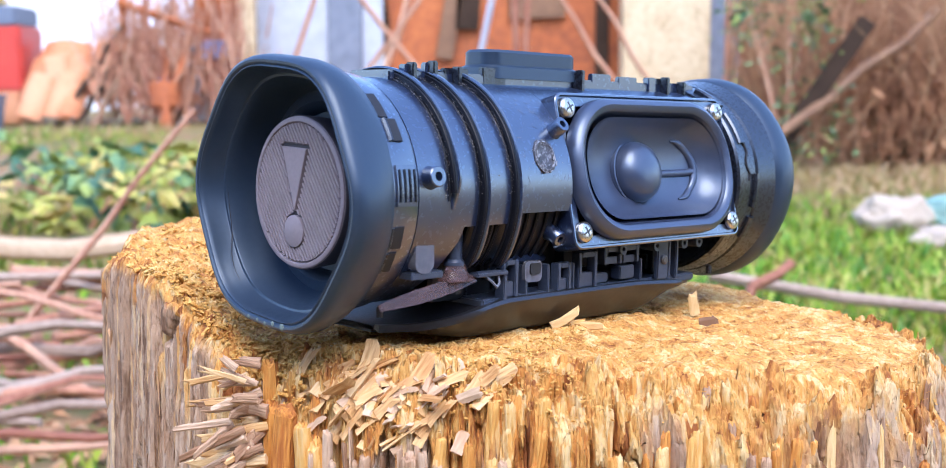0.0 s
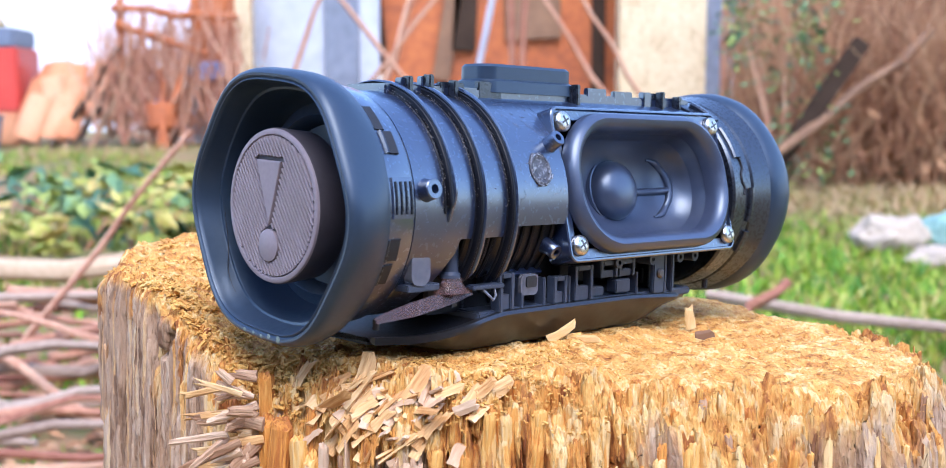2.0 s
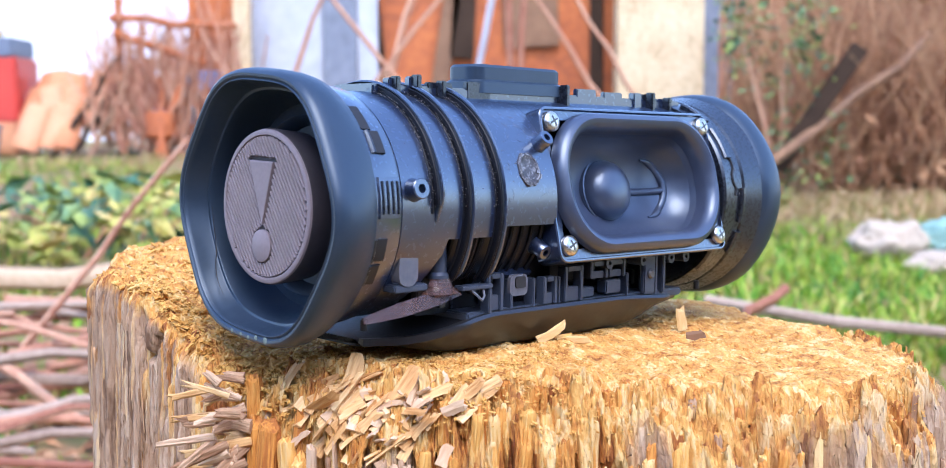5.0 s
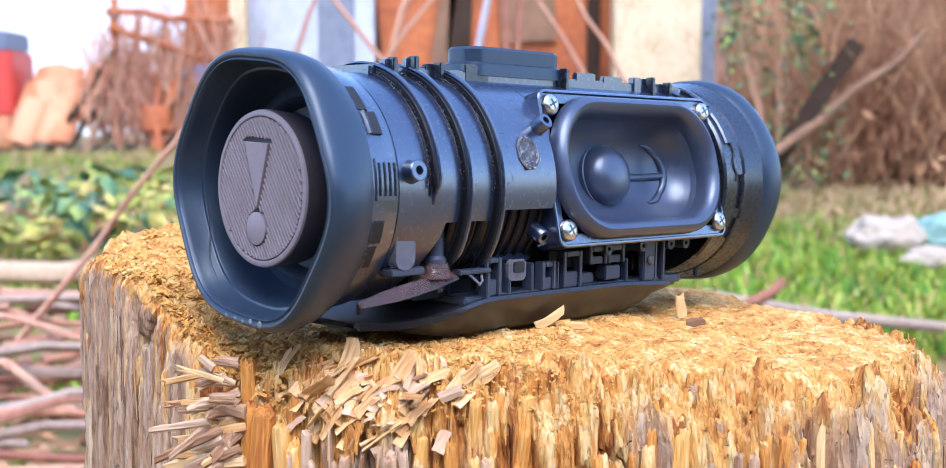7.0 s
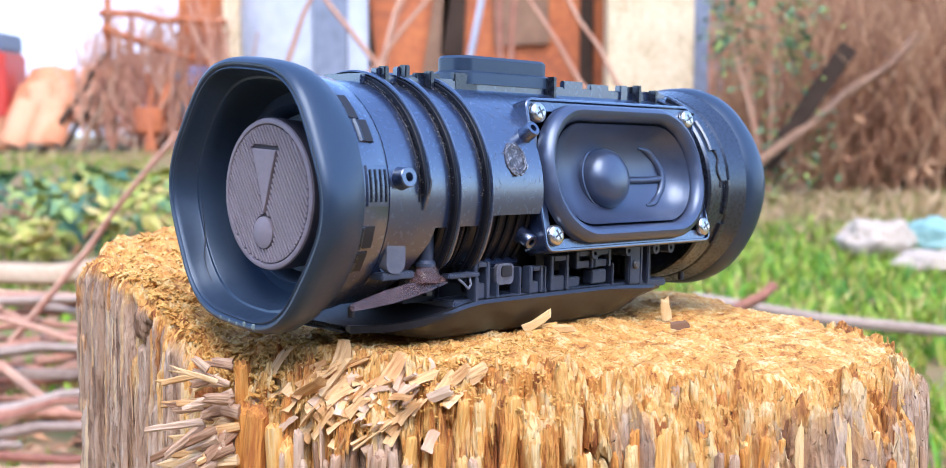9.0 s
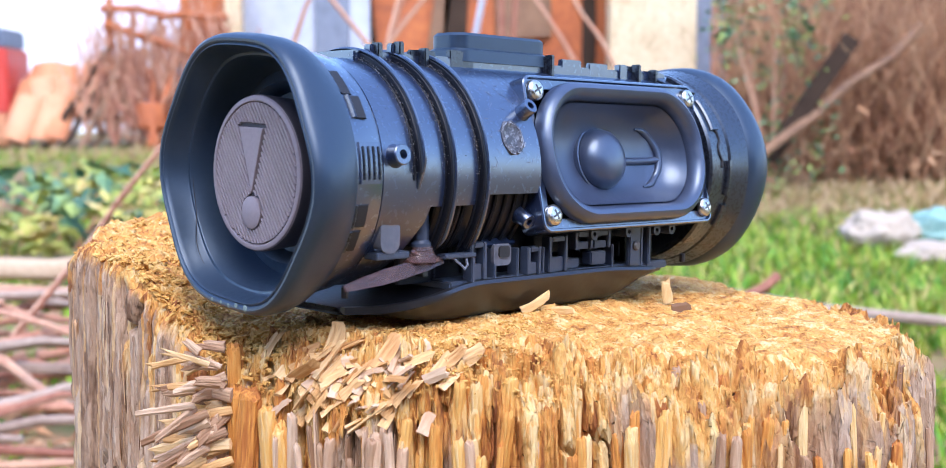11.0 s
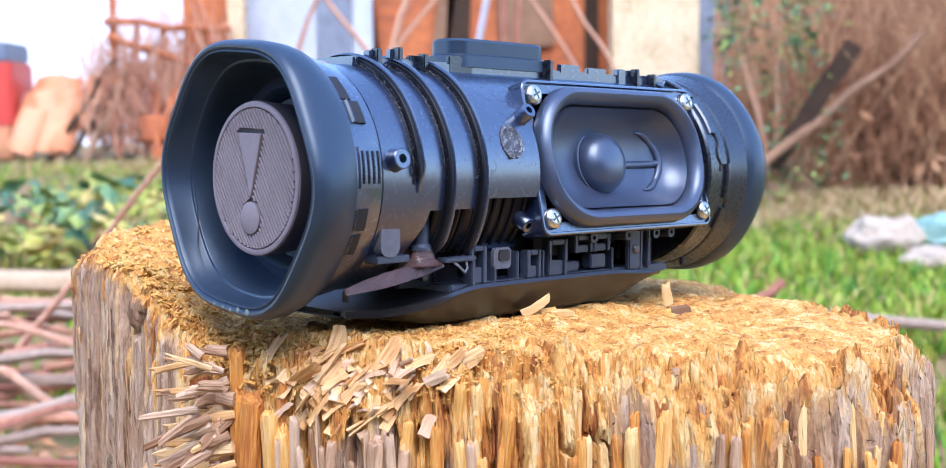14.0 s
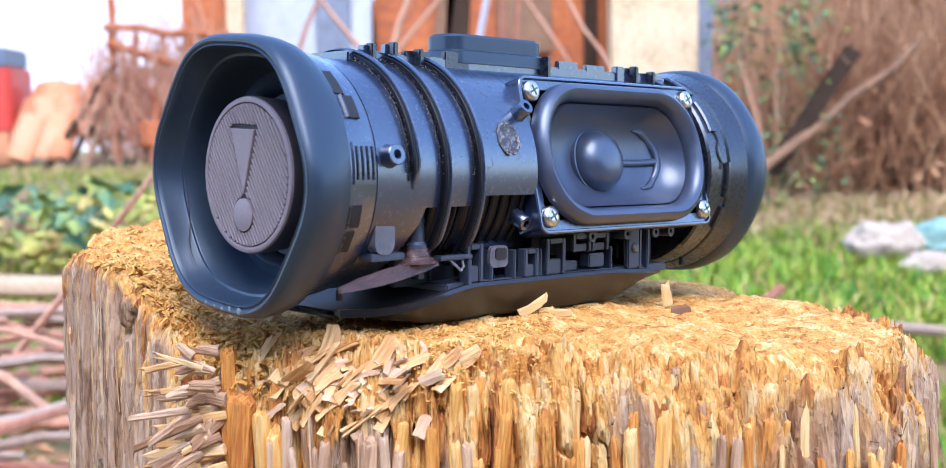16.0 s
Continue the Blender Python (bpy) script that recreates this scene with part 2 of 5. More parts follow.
# ---- tools ----
def part(name, bm, material, parent=None, label="", smooth=True, kind=""):
    """Links a bmesh as one mesh object under a thing or a part."""
    me = bpy.data.meshes.new(name)
    bmesh.ops.recalc_face_normals(bm, faces=bm.faces)
    bm.to_mesh(me)
    bm.free()
    if smooth:
        me.shade_smooth()
        me.set_sharp_from_angle(angle=radians(38))
    me.materials.append(material)
    ob = new(name, me)
    ob.parent = parent
    return tagged(ob, label, kind=kind)


def share(name, me, parent, m):
    """An object of its own on a shared mesh."""
    ob = new(name, me)
    ob.parent = parent
    ob.matrix_basis = m
    return ob


def box(bm, x0, x1, y0, y1, z0, z1, m=None, bevel=0.0):
    """Adds a box, with bevelled edges if asked, under the matrix m."""
    b = bmesh.new()
    bmesh.ops.create_cube(b, size=1)
    for v in b.verts:
        v.co = Vector(((x0 + x1) / 2 + v.co.x * (x1 - x0), (y0 + y1) / 2 + v.co.y * (y1 - y0), (z0 + z1) / 2 + v.co.z * (z1 - z0)))
    if bevel:
        bmesh.ops.bevel(b, geom=b.edges[:], offset=bevel, segments=2, affect="EDGES")
    join(bm, b, m)
    return bm


def join(bm, b, m=None):
    """Adds the bmesh b to bm, under the matrix m, and frees b."""
    if m is not None:
        b.transform(m)
    me = bpy.data.meshes.new("tmp")
    b.to_mesh(me)
    b.free()
    bm.from_mesh(me)
    bpy.data.meshes.remove(me)


def loft(bm, rings, closed=True, cap0=False, cap1=False, m=None):
    """Skins rings of equally many points."""
    vs = [[bm.verts.new(m @ Vector(p) if m is not None else p) for p in r] for r in rings]
    n = len(vs[0])
    for a, b in zip(vs, vs[1:]):
        for i in range(n if closed else n - 1):
            j = (i + 1) % n
            bm.faces.new((a[i], a[j], b[j], b[i]))
    if cap0:
        bm.faces.new(vs[0][::-1])
    if cap1:
        bm.faces.new(vs[-1])
    return bm


def turn_ring(x, r, n=96, lobe=0.0, phase=0.0, lobes=6):
    """A ring of points round the X axis; angle 0 faces -Y."""
    out = []
    for i in range(n):
        a = 2 * math.pi * i / n
        rr = r + lobe * math.cos(lobes * a + phase)
        out.append((x, -rr * math.cos(a), rr * math.sin(a)))
    return out


def arc_band(bm, x0, x1, r0, r1, a0, a1, n=48):
    """A curved slab between two radii, two stations and two angles (degrees)."""
    rings = []
    for i in range(n + 1):
        a = radians(a0 + (a1 - a0) * i / n)
        c, s = -math.cos(a), math.sin(a)
        e = 0.25 * (r1 - r0)
        rings.append([(x0, r0 * c, r0 * s), (x0, (r1 - e) * c, (r1 - e) * s), (x0 + e, r1 * c, r1 * s), (x1 - e, r1 * c, r1 * s),
                      (x1, (r1 - e) * c, (r1 - e) * s), (x1, r0 * c, r0 * s)])
    return loft(bm, rings, True, True, True)


def tube(bm, pts, radii, n=7, cap=True, wobble=0.0, rnd=None):
    """A tapered tube along points."""
    rings = []
    for i, p in enumerate(pts):
        p = Vector(p)
        d = (Vector(pts[min(i + 1, len(pts) - 1)]) - Vector(pts[max(i - 1, 0)])).normalized()
        u = d.cross(Vector((0.31, 0.17, 0.93)))
        u = u.normalized() if u.length > 1e-4 else d.orthogonal().normalized()
        w = d.cross(u)
        r = radii[i] if isinstance(radii, (list, tuple)) else radii
        ring = []
        for k in range(n):
            a = 2 * math.pi * k / n
            q = r * (1 + (rnd.uniform(-wobble, wobble) if rnd else 0))
            ring.append(p + (u * math.cos(a) + w * math.sin(a)) * q)
        rings.append(ring)
    return loft(bm, rings, True, cap, cap)


def rounded(a, b, r, n=10, cx=0.0, cy=0.0):
    """A rounded rectangle of half sizes a, b and corner radius r, as (x, y) points."""
    r = min(r, a, b)
    out = []
    for q, (sx, sy) in enumerate(((1, 1), (-1, 1), (-1, -1), (1, -1))):
        for k in range(n + 1):
            t = math.pi / 2 * (q + k / n)
            out.append((cx + sx * (a - r) + r * math.cos(t), cy + sy * (b - r) + r * math.sin(t)))
    return out


def thing(name, m, label, category, group="", kind=""):
    ob = new(name)
    ob.empty_display_size = 0.02
    ob.matrix_basis = m
    return tagged(ob, label, category, group, kind)


# ---- the stump ----
STUMP = Vector((0.0, 0.475))
RIM = [(-180, 0.152), (-165, 0.134), (-142, 0.123), (-129, 0.119), (-115, 0.122), (-90, 0.125), (-70, 0.131), (-50, 0.151), (-32, 0.181), (-14, 0.188), (0, 0.187), (30, 0.165),
       (60, 0.15), (90, 0.155), (120, 0.165), (150, 0.168), (180, 0.152)]


def sat(v, a, b):
    t = min(1.0, max(0.0, (v - a) / (b - a)))
    return t * t * (3 - 2 * t)


def nsat(v, a, b):
    """sat() for arrays."""
    t = np.clip((v - a) / (b - a), 0.0, 1.0)
    return t * t * (3 - 2 * t)


def rim(a):
    """The stump's radius at an angle in degrees."""
    a = (a + 180) % 360 - 180
    for (a0, r0), (a1, r1) in zip(RIM, RIM[1:]):
        if a0 <= a <= a1:
            return r0 + (r1 - r0) * sat(a, a0, a1)
    return 0.165


def torn(a):
    """How far the edge is torn down at an angle in degrees."""
    a = (a + 180) % 360 - 180
    return sat(math.sin(-radians(a)), 0.1, 0.6) * sat(a, -146, -122)


def hashed(i, j, k):
    """A repeatable random number from 0 to 1 for each pair of whole numbers."""
    v = np.sin(i * 127.1 + j * 311.7 + k * 74.7) * 43758.5453
    return v - np.floor(v)


def value_noise(x, y, k=0.0):
    """Smooth noise from -1 to 1 on arrays."""
    i, j = np.floor(x), np.floor(y)
    u, v = x - i, y - j
    u, v = u * u * (3 - 2 * u), v * v * (3 - 2 * v)
    top = hashed(i, j, k) * (1 - u) + hashed(i + 1, j, k) * u
    low = hashed(i, j + 1, k) * (1 - u) + hashed(i + 1, j + 1, k) * u
    return 2 * (top * (1 - v) + low * v) - 1


def rough(x, y, k=0.0, octaves=3):
    total, gain = 0.0, 1.0
    for o in range(octaves):
        total = total + gain * value_noise(x * 2 ** o + 17 * o, y * 2 ** o - 9 * o, k + o)
        gain *= 0.5
    return total


def cells(u, v, k=0.0):
    """Irregular cells: for each spot the cell's random number, a second one, and how near its border is."""
    i0, j0 = np.floor(u), np.floor(v)
    best, second = np.full(u.shape, 9.0), np.full(u.shape, 9.0)
    r1, r2 = np.zeros(u.shape), np.zeros(u.shape)
    for di in (-1, 0, 1):
        for dj in (-1, 0, 1):
            i, j = i0 + di, j0 + dj
            d = np.hypot(i + 0.1 + 0.8 * hashed(i, j, k) - u, j + 0.1 + 0.8 * hashed(i, j, k + 5) - v)
            near = d < best
            second = np.where(near, best, np.minimum(second, d))
            r1, r2 = np.where(near, hashed(i, j, k + 11), r1), np.where(near, hashed(i, j, k + 23), r2)
            best = np.where(near, d, best)
    return r1, r2, second - best


def stump_top(x, y):
    """The height of the sawn, crumbling top, without its edge."""
    z = 0.5135 - 0.09 * max(0.0, x - 0.03) + 0.020 * sat(-x, 0.07, 0.122) + 0.05 * max(0, y - 0.46) * (1 if x < 0 else -0.3)
    z += 0.0022 * noise.noise((x * 30, y * 30, 3)) + 0.0012 * noise.noise((x * 110, y * 110, 7))
    return z


def build_stump():
    """The trunk: a crumbling top that rolls over a stepped, splitting shoulder into the fluted side."""
    st = thing("tree_stump", pose(0, 0, 0), "weathered old tree stump with crumbling yellow top and frayed edge", "tree stump")
    ang = np.concatenate((np.arange(-200, 20, 0.14), np.arange(20, 160, 1.4)))
    na = len(ang)
    A = (ang + 180) % 360 - 180
    ar = np.radians(A)
    R = np.array([rim(a) for a in A])
    tear = np.array([torn(a) for a in A])
    side_right = nsat(A, -58, -34) * (1 - nsat(A, 20, 40))
    side_left = np.maximum(1 - nsat(A, -140, -130), nsat(A, 150, 165))
    # stations: share of the radius on the top, then the turn of the shoulder, then depth below it
    soft = 0.008 + 0.017 * tear + 0.006 * side_right * (1 - tear)
    rows = []
    arc = ar * 0.15
    for f in np.linspace(0.03, 1.0, 70):
        rows.append((f * (R - soft), np.zeros(na), np.zeros(na)))
    for k in range(1, 64):
        th = math.pi / 2 * k / 63
        rows.append((R - soft + soft * math.sin(th), soft * (1 - math.cos(th)), np.full(na, th)))
    for k in range(1, 110):
        d = 0.0007 * k + 0.42 * (k / 109) ** 5
        rows.append((R + 0.03 * d, soft + d, np.full(na, math.pi / 2)))
    rr, drop, turn = (np.array([r[i] for r in rows]) for i in range(3))
    X0, Y0 = rr * np.cos(ar), STUMP.y + rr * np.sin(ar)
    base = np.array([[stump_top(x, y) for x, y in zip(xs, ys)] for xs, ys in zip(X0[:70:3, ::4], Y0[:70:3, ::4])])
    top = np.empty_like(X0)
    for j in range(len(rows)):
        jj = min(j, 69)
        i = min(jj // 3, len(base) - 2)
        w = min((jj - 3 * i) / 3, 1.0)
        line = base[i] * (1 - w) + base[i + 1] * w
        top[j] = np.interp(np.arange(na), np.arange(0, na, 4), line)
    U, lvl = np.broadcast_to(arc, X0.shape), turn / (math.pi / 2)
    warp = 0.0014 * value_noise(U * 110, drop * 14, 3)
    Z0 = top - drop
    # split blocks seen from above: coarse and fine
    c1, c2, e1 = cells((U + warp) / 0.0090, (rr + 0.3 * U) / 0.0085, 1)
    f1, f2, e2 = cells((U + warp) / 0.0031, rr / 0.0042 + 2 * c1, 2)
    step = nsat(lvl, 0.06, 0.34) * (1 - nsat(drop, 0.020, 0.040))
    amp = step * (tear + 0.85 * side_right * (1 - tear) + 0.25 * side_left)
    dz = amp * (0.0125 * (c1 - 0.60) + 0.0048 * (f1 - 0.5) - 0.0016 * (1 - nsat(e2, 0.0, 0.22)))
    m1, m2, e4 = cells(U / 0.0019, rr / 0.0026 + drop / 0.004, 3)
    dz += amp * (0.0026 * (m1 - 0.5) - 0.0010 * (1 - nsat(e4, 0.0, 0.25)) + 0.0007 * rough(X0 * 700, Y0 * 700 + drop * 300, 5))
    # crumbling of the level top
    flat = 1 - nsat(lvl, 0.3, 0.9)
    grain = rough(X0 * 420, Y0 * 420, 4) * 0.0008 + rough(X0 * 120, Y0 * 120, 6) * 0.0010
    ring_crack = 1 - nsat(np.abs(value_noise((rr + 0.004 * value_noise(U * 60, rr * 60, 1)) * 300, U * 55, 8)), 0.0, 0.16)
    k1, k2, e3 = cells(X0 / 0.0040, Y0 / 0.0028, 6)
    left_top = nsat(-X0, 0.05, 0.10)
    dz += flat * (grain - 0.0011 * ring_crack * nsat(X0, 0.0, 0.06) + (0.0026 * left_top + 0.0007) * (k1 - 0.5) * nsat(e3, 0.0, 0.3))
    # fluted and cracked side
    V = drop + 0.010 * value_noise(U * 240, drop * 6, 9)
    wide = 0.0105 + 0.0075 * side_left
    run = np.concatenate(([0.0], np.cumsum(np.abs(np.diff(arc)) / wide[1:])))
    p1, p2, g1 = cells(run + 1.5 * warp / wide, V / 0.085 + 0.3 * value_noise(U * 90, V * 0, 2), 12)
    q1, q2, g2 = cells((U + warp) / 0.0036, V / 0.060, 14)
    h1, h2, g3 = cells((U + 0.5 * warp) / 0.0014, V / 0.045, 16)
    crack = (1 - nsat(g1, 0.0, 0.07)) * (0.3 + 0.7 * p2)
    down = nsat(lvl, 0.45, 1.0)
    dr = down * (0.0052 * (p1 - 0.5) + (0.0030 - 0.0021 * side_left) * (q1 - 0.5) + (0.0013 + 0.0009 * side_right - 0.0006 * side_left) * (h1 - 0.5) - 0.0060 * crack - 0.0012 * (1 - nsat(g2, 0.0, 0.14))
                 + 0.0006 * rough(U * 900, drop * 45, 20) + 0.0002 * rough(U * 420, drop * 300, 22))
    dr -= down * tear * 0.0045 * (c1 > 0.66) * (1 - nsat(drop, 0.02, 0.07))
    RR = rr + dr
    X, Y, Z = STUMP.x + RR * np.cos(ar), STUMP.y + RR * np.sin(ar), Z0 + dz
    # age: 0 freshly torn and yellow, 1 grey and weathered; tone: each block's own shade
    front = nsat(A, -134, -124) * (1 - nsat(A, -50, -28))
    patch = rough(U * 34, drop * 22, 31)
    age = nsat(lvl, 0.5, 0.95) * (side_left + side_right + front * nsat(patch + 0.9 * (p1 - 0.5) + 22 * (drop - 0.030), -0.1, 0.45))
    age = np.clip(age - 0.75 * (q2 > 0.82) * (1 - nsat(drop, 0.025, 0.05)) - 0.40 * (h2 > 0.90), 0, 1) + 0.35 * nsat(lvl, 0.25, 0.6) * side_right * (c2 > 0.5)
    tone = np.where(lvl > 0.12, np.where(drop > 0.016, 0.5 * q1 + 0.5 * h2, 0.45 * f2 + 0.30 * c2 + 0.25 * m2), 0.5 + 0.45 * (k2 - 0.5))
    n = len(rows)
    vs = np.stack((X, Y, Z), -1).reshape(-1, 3).tolist()
    j, i = np.meshgrid(np.arange(n - 1), np.arange(na), indexing="ij")
    k = (i + 1) % na
    fs = np.stack((j * na + i, (j + 1) * na + i, (j + 1) * na + k, j * na + k), -1).reshape(-1, 4).tolist()
    fs.append(list(range(na)))
    me = bpy.data.meshes.new("trunk")
    me.from_pydata(vs, [], fs)
    for name, data in (("age", np.clip(age, 0, 1)), ("tone", tone)):
        me.attributes.new(name, "FLOAT", "POINT").data.foreach_set("value", data.reshape(-1).astype(np.float32))
    me.shade_smooth()
    me.set_sharp_from_angle(angle=radians(42))
    me.materials.append(M_TRUNK)
    ob = new("trunk", me)
    ob.parent = st
    return st


def splinter_mesh(name, rnd, width, length, material, thick=0.5):
    """One torn splinter that stands along Z, a little bent, with a ragged tip."""
    n = 5
    rings = []
    bend = rnd.uniform(-0.25, 0.25)
    for k, s in enumerate((0.0, 0.35, 0.7, 1.0)):
        ring = []
        taper = 1.0 - 0.35 * s * rnd.random()
        for i in range(n):
            a = 2 * math.pi * i / n + 0.4
            ring.append((width / 2 * taper * math.cos(a) * rnd.uniform(0.8, 1.15) + bend * length * s * s * 0.4,
                         width / 2 * thick * taper * math.sin(a) * rnd.uniform(0.8, 1.2),
                         length * s + (rnd.uniform(-0.22, 0.12) * length if k == 3 else 0)))
        rings.append(ring)
    bm = loft(bmesh.new(), rings, True, True, True)
    bmesh.ops.triangulate(bm, faces=[f for f in bm.faces if len(f.verts) > 4])
    bmesh.ops.recalc_face_normals(bm, faces=bm.faces)
    me = bpy.data.meshes.new(name)
    bm.to_mesh(me)
    bm.free()
    me.materials.append(material)
    return me


def scatter_stuff(name, meshes, places, material, parent, label=""):
    """Joins copies of small meshes into one object of stuff."""
    vs, fs, off = [], [], 0
    cache = [(np.array([v.co[:] for v in m.vertices]), [tuple(p.vertices) for p in m.polygons]) for m in meshes]
    for k, m in places:
        co, faces = cache[k]
        mm = np.array(m)
        vs.append(co @ mm[:3, :3].T + mm[:3, 3])
        fs.extend(tuple(i + off for i in f) for f in faces)
        off += len(co)
    me = bpy.data.meshes.new(name)
    me.from_pydata(np.concatenate(vs).tolist(), [], fs)
    me.materials.append(material)
    ob = new(name, me)
    ob.parent = parent
    return tagged(ob, label, kind="stuff")


def front_spot(a, f):
    """A place on the stump's rolled edge: angle in degrees, share of the radius."""
    ar, R = radians(a), rim(a)
    r = R * f
    x, y = STUMP.x + r * math.cos(ar), STUMP.y + r * math.sin(ar)
    right = sat((a + 180) % 360 - 180, -58, -34)
    soft = 0.008 + 0.017 * torn(a) + 0.006 * right * (1 - torn(a))
    k = min(1.0, max(0.0, (r - R + soft) / soft))
    return x, y, stump_top(x, y) - soft * (1 - math.sqrt(1 - k * k))


def column_mesh(rnd, material, w, d, n=8, deep=0.06, rag=0.0012, lean=0.15):
    """One split block of wood, w wide and d deep, hanging down from its blunt, crumbled head at z = 0."""
    base = []
    for i in range(n):
        t = 2 * math.pi * (i + 0.5) / n
        c, q = math.cos(t), math.sin(t)
        k = rnd.uniform(0.82, 1.12) / max(abs(c), abs(q)) ** 0.75
        base.append((0.5 * w * c * k, 0.5 * d * q * k))
    tilt = (rnd.uniform(-lean, lean), rnd.uniform(-0.3, 1.2) * lean)
    rings = []
    for z0, k, ragged in ((-deep, 1.05, 0), (-deep * 0.4, 1.02, 0), (-0.010, 1.0, 0), (-0.004, 0.99, 0.15), (-0.0014, 0.97, 0.5), (-0.0004, 0.86, 0.9), (0.0, 0.48, 1.0)):
        rings.append([(x * k * rnd.uniform(0.93, 1.07), y * k * rnd.uniform(0.93, 1.07), z0 + (tilt[0] * x + tilt[1] * y if ragged else 0) + rnd.uniform(-1, 1) * rag * ragged) for x, y in base])
    bm = loft(bmesh.new(), rings, True, False, False)
    bm.verts.ensure_lookup_table()
    head = bm.verts[-n:]
    c = bm.verts.new((0.1 * w * rnd.uniform(-1, 1), 0.1 * d * rnd.uniform(-1, 1), rnd.uniform(-1.5, 0.4) * rag))
    for i in range(n):
        bm.faces.new((head[i], head[(i + 1) % n], c))
    bmesh.ops.recalc_face_normals(bm, faces=bm.faces)
    me = bpy.data.meshes.new("splinter")
    bm.to_mesh(me)
    bm.free()
    me.materials.append(material)
    return me


def fray(st):
    rnd = random.Random(5)
    widths = [rnd.choice((0.0014, 0.0020, 0.0026, 0.0034, 0.0044, 0.0056)) * rnd.uniform(0.8, 1.25) for _ in range(22)]
    fresh = [column_mesh(rnd, M_FRESH, w, rnd.uniform(0.0018, 0.0040), 8, 0.05, rnd.uniform(0.0006, 0.0016)) for w in widths]
    grey = [column_mesh(rnd, M_GREYWOOD, w, rnd.uniform(0.0018, 0.0040), 8, 0.05, rnd.uniform(0.0006, 0.0016)) for w in widths[:14]]
    cols = []
    # split blocks that step down along the torn front
    f = 1.030
    while f > 0.80:
        a = -128.0
        while a < -24:
            pick = rnd.randrange(14)
            w = widths[pick]
            mid = a + math.degrees(w / 0.15) / 2
            a += math.degrees(w / 0.15) * rnd.uniform(0.9, 1.9)
            if f < 0.80 + 0.13 * sat(mid, -70, -30) or rnd.random() < 0.60 + 0.06 * sat(mid, -60, -30):
                continue
            ff = f + rnd.uniform(-0.020, 0.020)
            x, y, z = front_spot(mid, min(ff, 1.03))
            out = sat(f, 0.93, 1.03)
            z += 0.0035 * noise.noise((mid * 0.21, f * 9, 3)) + rnd.uniform(-0.0035, 0.0015) * (1 + 1.6 * out) - 0.012 * out * max(0, noise.noise((mid * 0.13, f * 4, 8)))
            g = noise.noise((mid * 0.09, f * 7, 1.5)) + 4.5 * (f - 1.0) + 0.35 * sat(mid, -50, -25) + 0.5 * (1 - sat(mid, -104, -92)) * out
            me = (grey if g > rnd.uniform(0.0, 0.6) else fresh)[pick]
            cols.append((y - 0.2 * abs(x), me, pose(x, y, z, rnd.uniform(-5, 6), rnd.uniform(-5, 5), mid + 90 + rnd.uniform(-18, 18))))
        f -= 0.019
    cols.sort(key=lambda c: c[0])
    for y, me, m in cols[:290]:
        share("splinter", me, st, m)
    for group, material, name in ((fresh, M_FRESH, "split_wood"), (grey, M_GREYWOOD, "grey_split_wood")):
        places = [(group.index(me), m) for y, me, m in cols[290:] if me in group]
        if places:
            scatter_stuff(name, group, places, material, st)
    # long slivers that peel off the old outer wood
    for group_mat in (M_WEATHER, M_GREYWOOD):
        lengths = [rnd.uniform(0.014, 0.040) for _ in range(8)]
        slivers = [splinter_mesh("sliver", rnd, rnd.uniform(0.0010, 0.0034), L, group_mat, rnd.uniform(0.25, 0.45)) for L in lengths]
        for i in range(34):
            k = rnd.randrange(8)
            a = rnd.uniform(-178, -128) if i % 3 else rnd.uniform(-40, 2)
            x, y, z = front_spot(a, 1.0 + rnd.uniform(-0.006, 0.002))
            share("sliver", slivers[k], st, pose(x, y, z - 0.014 - 1.12 * lengths[k] - rnd.uniform(0.0, 0.05), rnd.uniform(-3, 2), rnd.uniform(-3, 3), a + 90 + rnd.uniform(-25, 25)) @ Matrix.Scale(rnd.uniform(0.7, 1.0), 4))
    # crumbs of rotten wood all over the top
    crumbs = [splinter_mesh("crumb", rnd, rnd.uniform(0.0007, 0.0015), rnd.uniform(0.0010, 0.0024), M_TOPWOOD, rnd.uniform(0.4, 0.8)) for _ in range(12)]
    places = []
    for i in range(24000):
        a = rnd.uniform(-180, 180)
        f = math.sqrt(rnd.random()) * 0.985
        x, y, z = front_spot(a, f)
        places.append((rnd.randrange(len(crumbs)), pose(x, y, z - 0.0002, rnd.uniform(55, 125), rnd.uniform(-40, 40), rnd.gauss(100, 60)) @ Matrix.Scale(rnd.uniform(0.3, 1.0) * (1 - 0.55 * sat(x, 0.0, 0.07)), 4)))
    scatter_stuff("wood_crumb", crumbs, places, M_TOPWOOD, st)
    # larger flakes on the raised part of the top
    flakes = [splinter_mesh("flake", rnd, rnd.uniform(0.0016, 0.0034), rnd.uniform(0.0024, 0.0056), M_TOPWOOD, rnd.uniform(0.4, 0.8)) for _ in range(12)]
    places = []
    for i in range(1700):
        a = rnd.uniform(-215, -118)
        f = 0.975 - 0.5 * rnd.random() ** 1.4
        x, y, z = front_spot(a, f)
        places.append((rnd.randrange(len(flakes)), pose(x, y, z - 0.0006, rnd.uniform(50, 125), rnd.uniform(-40, 40), rnd.uniform(0, 360)) @ Matrix.Scale(rnd.uniform(0.4, 1.0), 4)))
    scatter_stuff("wood_flake", flakes, places, M_TOPWOOD, st)
